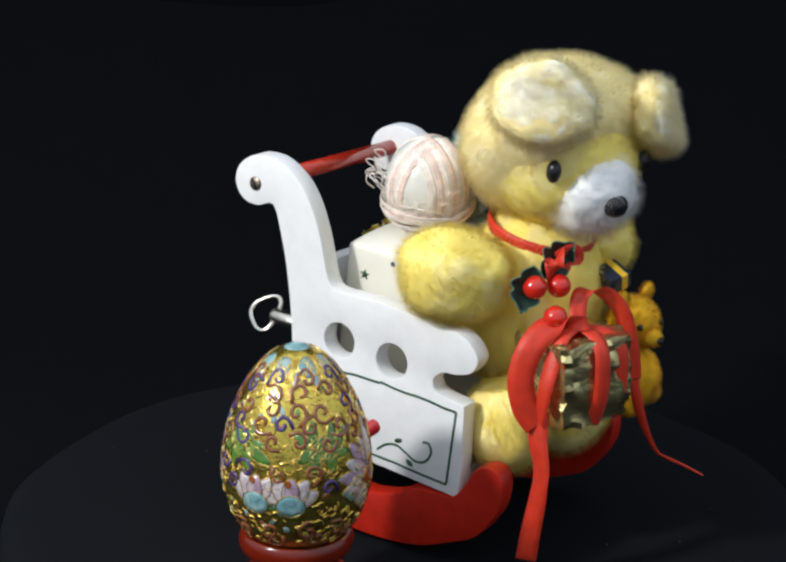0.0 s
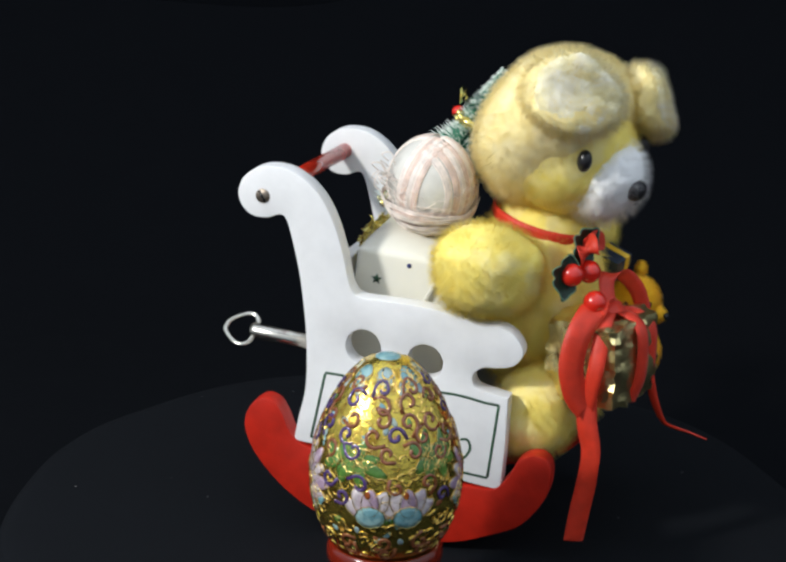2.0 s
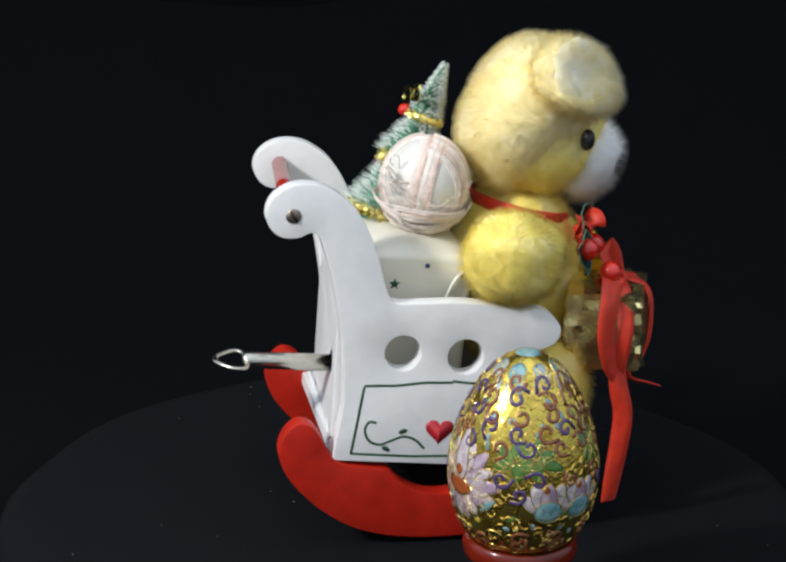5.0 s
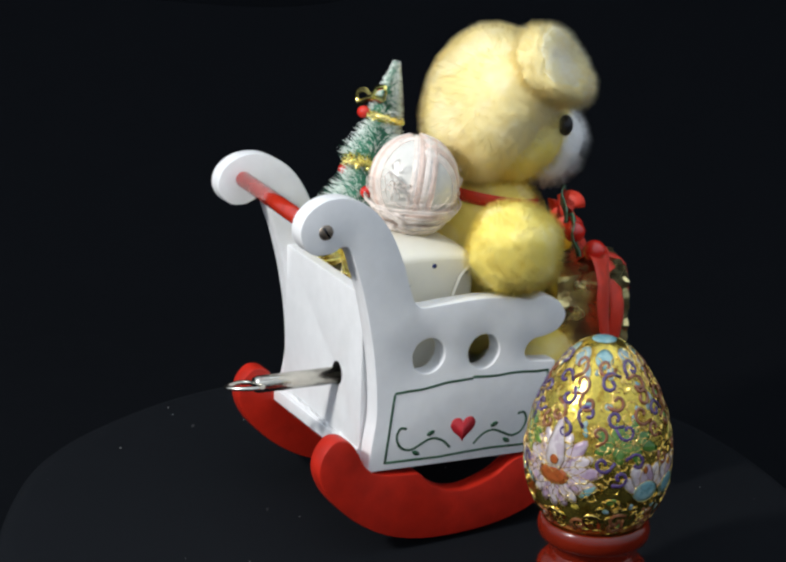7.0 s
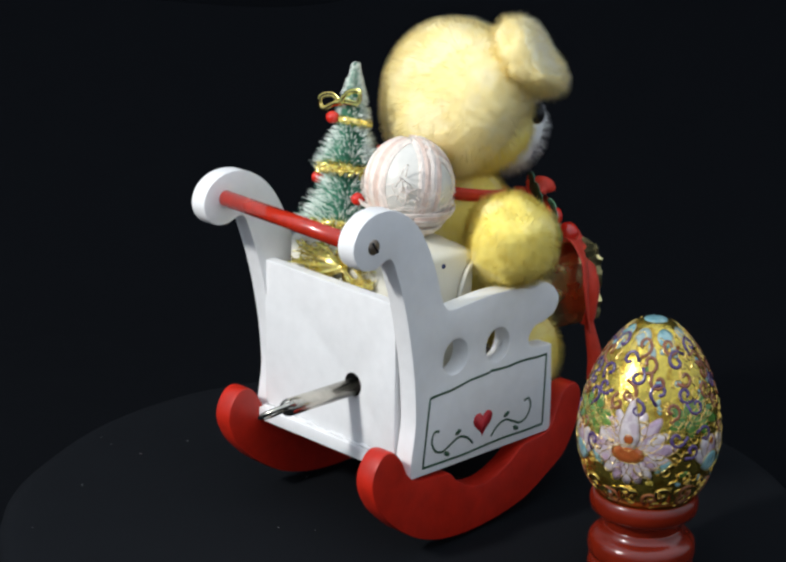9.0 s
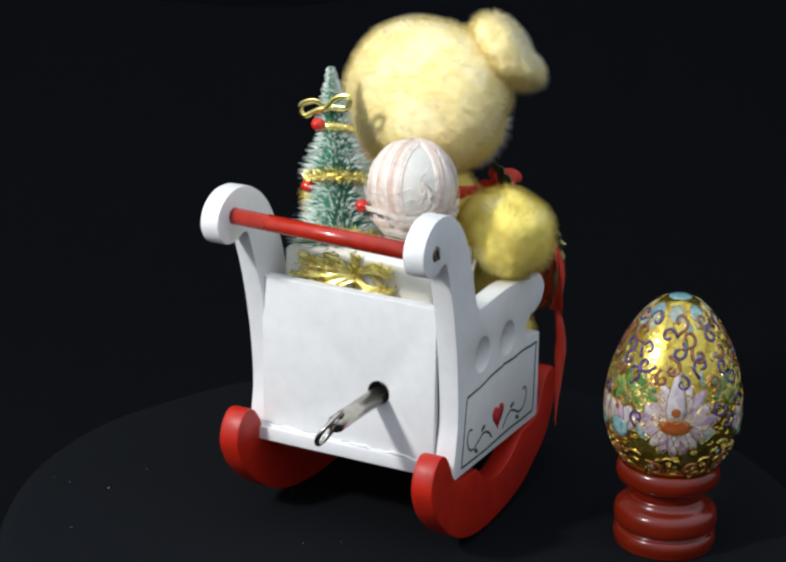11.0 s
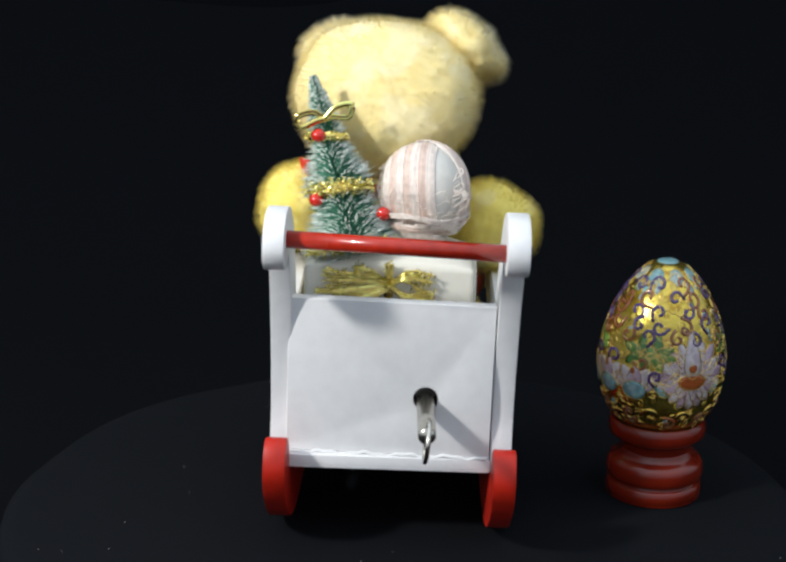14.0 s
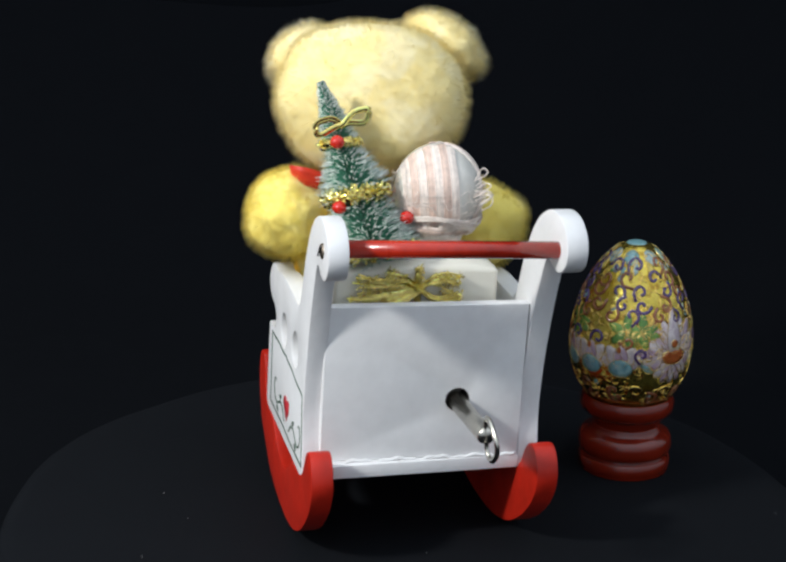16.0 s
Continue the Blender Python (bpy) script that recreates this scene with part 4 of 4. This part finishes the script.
def egg_local(az, f, x, y, lift):
    """A place x metres round and y metres up from a point of the shell."""
    f = 0.096 + 0.904 * f
    r = max(0.004, egg_radius(f))
    return on_egg(az + math.degrees(x / r), min(0.985, max(0.015, f + y / (EGG_HIGH - EGG_LOW))), lift)


def build_egg():
    st = thing("egg_stand", "turned red lacquered wooden egg stand", "egg stand", (EGG.x, EGG.y, GROUND), ON_TABLE)
    z = GROUND
    prof = [(0.0, z), (0.0165, z), (0.0182, z + 0.0010), (0.0188, z + 0.0035), (0.0182, z + 0.0062), (0.0172, z + 0.0070), (0.0170, z + 0.0078), (0.0184, z + 0.0088),
            (0.0190, z + 0.0115), (0.0186, z + 0.0150), (0.0172, z + 0.0168), (0.0150, z + 0.0184), (0.0140, z + 0.0208), (0.0144, z + 0.0238), (0.0168, z + 0.0256),
            (0.0186, z + 0.0272), (0.0191, z + 0.0302), (0.0184, z + 0.0330), (0.0172, z + 0.0338), (0.0155, z + 0.0325), (0.0100, z + 0.0300), (0.0, z + 0.0295)]
    prof = [(r, z + (h - z) * 0.95) for r, h in prof]
    for name, lo, hi in (("base_ring", 0, 7), ("middle_ring", 6, 13), ("cup", 12, 22)):
        ring_prof = [(max(0, p.x), p.y) for p in spline(prof[lo:hi], 3, closed=False)]
        if name != "cup":
            ring_prof = ([(0.0, ring_prof[0][1])] if lo else []) + ring_prof + [(0.0, ring_prof[-1][1])]
        part(name, lathe(ring_prof, (EGG.x, EGG.y, 0), 64), STAND_RED, st, "glossy red turned ring" if name != "cup" else "glossy red turned cup")
    e = thing("cloisonne_egg", "gold cloisonne enamel egg with lotus flowers on a red stand", "egg", (EGG.x, EGG.y, EGG_LOW), ON_TABLE)
    prof = [(egg_radius(i / 60), EGG_LOW + (EGG_HIGH - EGG_LOW) * i / 60) for i in range(61)]
    part("shell", lathe(prof, (EGG.x, EGG.y, 0), 96), GOLD, e, "gilded egg shell")
    rng = random.Random(11)

    def line_on(az, f, pts, mat, name, r=0.00034, lift=0.00012, label=""):
        verts = [egg_local(az, f, x, y, lift) for x, y in pts]
        me = tube([v for v, _ in verts], r, sides=6, flat=0.6, up=[n for _, n in verts])
        return finish(name, me, mat, e, label)

    def blob(az, f, outline, mat, name, lift=0.00022, label="", wire=True, parent=None):
        cx = sum(p[0] for p in outline) / len(outline)
        cy = sum(p[1] for p in outline) / len(outline)
        k = len(outline)
        verts = [egg_local(az, f, cx, cy, lift * 0.5 + 0.00010)[0]]
        for s, l in ((0.6, lift * 0.5 + 0.00008), (1.0, lift * 0.5), (1.02, -0.0006)):
            verts += [egg_local(az, f, cx + (x - cx) * s, cy + (y - cy) * s, l)[0] for x, y in outline]
        faces = [(0, 1 + i, 1 + (i + 1) % k) for i in range(k)]
        for ringno in (0, 1):
            o = 1 + ringno * k
            faces += [(o + i, o + k + i, o + k + (i + 1) % k, o + (i + 1) % k) for i in range(k)]
        ob = finish(name, mesh_of(verts, faces), mat, parent or e, label)
        if wire:
            rim = [egg_local(az, f, x, y, lift * 0.5 + 0.0001) for x, y in outline + outline[:1]]
            finish("gilt_outline", tube([v for v, _ in rim], 0.00012, sides=4, up=[n for _, n in rim]), WIRE, ob)
        return ob

    def petal(x, y, way, ln, wd, tip=0.35):
        c, s = math.cos(way), math.sin(way)
        out = []
        for i in range(12):
            a = 2 * math.pi * i / 12
            u = 0.5 + 0.5 * math.cos(a)
            w = math.sin(a) * (0.5 - tip * 0.5 * (u - 0.35))
            out.append((x + c * u * ln - s * w * wd, y + s * u * ln + c * w * wd))
        return out

    def spiral(size, turn, flip=1, loops=1.15):
        out = []
        for i in range(15):
            f = i / 14
            a = turn + flip * f * loops * 2 * math.pi
            r = size * (1 - 0.80 * f)
            out.append((r * math.cos(a), r * math.sin(a)))
        a = turn - flip * 0.9
        return [(size * 1.35 * math.cos(a), size * 1.35 * math.sin(a))] + out

    # lotus flowers seen from the front, and pairs seen from the side
    for az in (198, 18):
        for i in range(11):
            w = radians(-100 + 20 * i) + radians(90)
            m = E_PINK if i % 2 else E_WHITE
            blob(az, 0.36, petal(0.0016 * math.cos(w), 0.0016 * math.sin(w), w, 0.0142 + 0.0016 * (i % 2), 0.0060), m, "petal", label="pale enamel lotus petal")
        for i in range(7):
            w = radians(200 + 23 * i)
            blob(az, 0.36, petal(0.0014 * math.cos(w), 0.0014 * math.sin(w), w, 0.0105, 0.0054), E_WHITE if i % 2 else E_PINK, "petal", 0.0003, "pale enamel lotus petal")
        blob(az, 0.365, petal(-0.0058, -0.0004, 0, 0.0116, 0.0066, 0), E_RUST, "flower_heart", 0.0006, "rust-red flower centre")
        blob(az, 0.37, petal(0, 0.0004, radians(90), 0.0185, 0.0078, 0.95), E_WHITE, "flower_heart", 0.0007, "white drop-shaped petal")
        blob(az, 0.44, petal(-0.0016, 0.0000, 0, 0.0032, 0.0032, 0), E_RUST, "flower_heart", 0.0010, "rust-red seed")
        for s in (-1, 1):
            blob(az, 0.25, petal(s * 0.009, 0.001, radians(90 - s * 50), 0.007, 0.003), E_BLUE, "leaf", label="turquoise enamel leaf")
    for az in (273, 301, 88, 116, 146):
        for k, (w, m, ln) in enumerate(((28, E_WHITE, 0.0100), (152, E_WHITE, 0.0100), (58, E_WHITE, 0.0104), (122, E_WHITE, 0.0104), (90, E_PINK, 0.0094))):
            w = radians(w)
            blob(az, 0.295, petal(0, 0, w, ln, 0.0060), m, "petal", 0.00022 + 0.0001 * k, "pale enamel lotus petal")
        blob(az, 0.295, petal(0, -0.0040, radians(90), 0.0076, 0.0098, 0.1), E_BLUE, "flower_base", 0.0008, "turquoise enamel flower base")
        blob(az, 0.39, petal(-0.0008, 0, radians(90), 0.0026, 0.0018), E_RUST, "seed", 0.0009)
    # leaf sprays
    for az in (246, 262, 318, 332, 165, 150, 58, 38, 90):
        rise = 0.55 + rng.uniform(-0.04, 0.04)
        for i in range(6):
            w = radians(20 + 64 * i + rng.uniform(-12, 12))
            blob(az + rng.uniform(-2, 2), rise, petal(0, 0, w, 0.0082 * rng.uniform(0.8, 1.15), 0.0042), E_GREEN, "leaf", 0.0003, "green enamel leaf")
    # cap of turquoise and grey leaves
    for i in range(8):
        blob(45 * i + 10, 0.965, petal(0, 0.0, radians(-90), 0.0052, 0.0045), E_BLUE if i % 2 else E_GREY, "leaf", 0.0002, "turquoise enamel cap leaf")
    bm = lump(EGG + Vector((0, 0, EGG_HIGH - 0.0011)), (0.0042, 0.0042, 0.0012), rough=0, sub=3)
    part("cap", bm, E_BLUE, e, "turquoise enamel cap")
    for i in range(12):
        blob(30 * i + 4, 0.87, petal(0, -0.002, radians(90 + rng.uniform(-30, 30)), 0.0052, 0.0028), E_GREY if i % 3 else E_YELLOW, "leaf", 0.0002, "grey-green enamel leaf")
    # scrolls
    for row, f in enumerate((0.885, 0.815, 0.745, 0.675, 0.605, 0.455, 0.385, 0.13, 0.08)):
        n = (9, 11, 13, 14, 14, 13, 13, 12, 10)[row]
        for i in range(n):
            az = (i + 0.5 * (row % 2)) * 360 / n + rng.uniform(-4, 4)
            if row in (5, 6) and any(abs((az - c + 180) % 360 - 180) < 30 for c in (198, 18)):
                continue
            if row == 6 and any(abs((az - c + 180) % 360 - 180) < 17 for c in (273, 301, 88, 116, 146)):
                continue
            size = rng.uniform(0.0025, 0.0033)
            m = (E_PURPLE, E_BROWN, E_BROWN, E_PURPLE, E_BROWN)[rng.randrange(5)] if row < 7 else (E_BROWN if rng.random() < 0.7 else WIRE)
            pts = spiral(size, rng.uniform(0, 6.28), rng.choice((-1, 1)), rng.uniform(0.75, 1.0))
            line_on(az, f + rng.uniform(-0.012, 0.012), pts, m, "scroll", 0.00066, 0.0001, "dark enamel scroll")
    # fine gilt cell wires
    cells = []
    for i in range(540):
        az, f = rng.uniform(0, 360), 0.03 + 0.92 * rng.random() ** 1.15
        t0 = rng.uniform(0, 6.28)
        pts = [(0.0019 * math.cos(t0 + k * 0.5) * (1 - k * 0.06), 0.0019 * math.sin(t0 + k * 0.5) * (1 - k * 0.06)) for k in range(8)]
        vs = [egg_local(az, f, x, y, 0.0001) for x, y in pts]
        cells.append(tube_data([v for v, _ in vs], 0.00027, sides=4, up=[n for _, n in vs]))
    tagged(finish("gilt_wire", many(cells), WIRE, e, "fine gilt wires between the enamel"), kind="stuff")
    # small flecks of coloured enamel between the scrolls
    for i in range(110):
        az, f = rng.uniform(0, 360), rng.choice((rng.uniform(0.55, 0.9), rng.uniform(0.05, 0.5)))
        m = rng.choice((E_YELLOW, E_YELLOW, E_GREY, E_BROWN, E_GREEN, E_BLUE))
        blob(az, f, petal(0, 0, rng.uniform(0, 6.28), rng.uniform(0.002, 0.0036), rng.uniform(0.0014, 0.0022)), m, "enamel_fleck", 0.00008, wire=False)


build_table()
build_backdrop()
build_turntable()
SLEIGH, KEY = build_sleigh()
build_bear()
build_gift()
build_ball()
build_tree()
build_parcel()
build_small_bear()
build_egg()


# ---- what moves ----
def between(t, knots):
    """Values at t on straight lines between knots of (t, value, ...)."""
    ts = [k[0] for k in knots]
    return [float(np.interp(t, ts, [k[i] for k in knots])) for i in range(1, len(knots[0]))]


def table_turn(t):
    return between(t, [(0, -31.04), (3.5, 0.0), (7, 30.89), (9, 48.35), (11.5, 70.12), (13.5, 88.17), (14, 92.3), (14.5, 96.16), (16, 108.22)])[0]


def sleigh_pose(t):
    """The sleigh turns with the table and settles back on its rockers, with a small slip at 7.25 s."""
    roll, pitch, dx, dy, dz = between(t, [(0, 0.40, 0.66, 0.24, -1.17, 2.83), (1.5, 0.21, 0.54, 0.22, -0.96, 2.65), (2.5, 0.16, 0.32, 0.22, -0.65, 2.42),
        (4, -0.03, -0.15, 0.44, -0.11, 2.04), (6.4, -0.08, -2.4, 0.48, -0.03, 2.25), (7.2, 0.03, -3.4, 0.55, -0.2, 2.05), (7.3, 0.0, -4.72, 0.4, -0.1, 2.15),
        (9, 0.16, -5.14, 0.80, -0.31, 2.16), (11.5, 0.33, -5.92, 0.40, -0.85, 1.86), (13.5, 0.5, -6.15, -1.51, -0.63, 2.04), (16, 1.46, -6.43, -1.97, -0.96, 1.26)])
    return (pose(0, 0, 0, 0, 0, table_turn(t)) @ pose(dx / 1000, dy / 1000, dz / 1000, roll, pitch, 0) @ pose(0, 0, 0, 0, 0, -1.5) @ pose(0, 0, 0, 0, 5.5, 0))


def motions():
    times = sorted([k * 0.25 for k in range(int(CLIP * 4) + 1)] + [7.2, 7.3])
    for ob in ON_TABLE:
        walk(ob, [(t, pose(0, 0, 0, 0, 0, table_turn(t)) @ Matrix.Translation(ORIGIN[ob])) for t in times])
    for ob in ON_SLEIGH:
        walk(ob, [(t, sleigh_pose(t) @ Matrix.Translation(ORIGIN[ob])) for t in times])
    hub = Vector((-0.0345, -0.0028, 0.0500)) - ORIGIN[SLEIGH]
    walk(KEY, [(t, pose(*hub, between(t, [(0, 50), (7.5, -15), (12.5, -78), (16, -97)])[0], 0, 0)) for t in range(0, 17)])


motions()
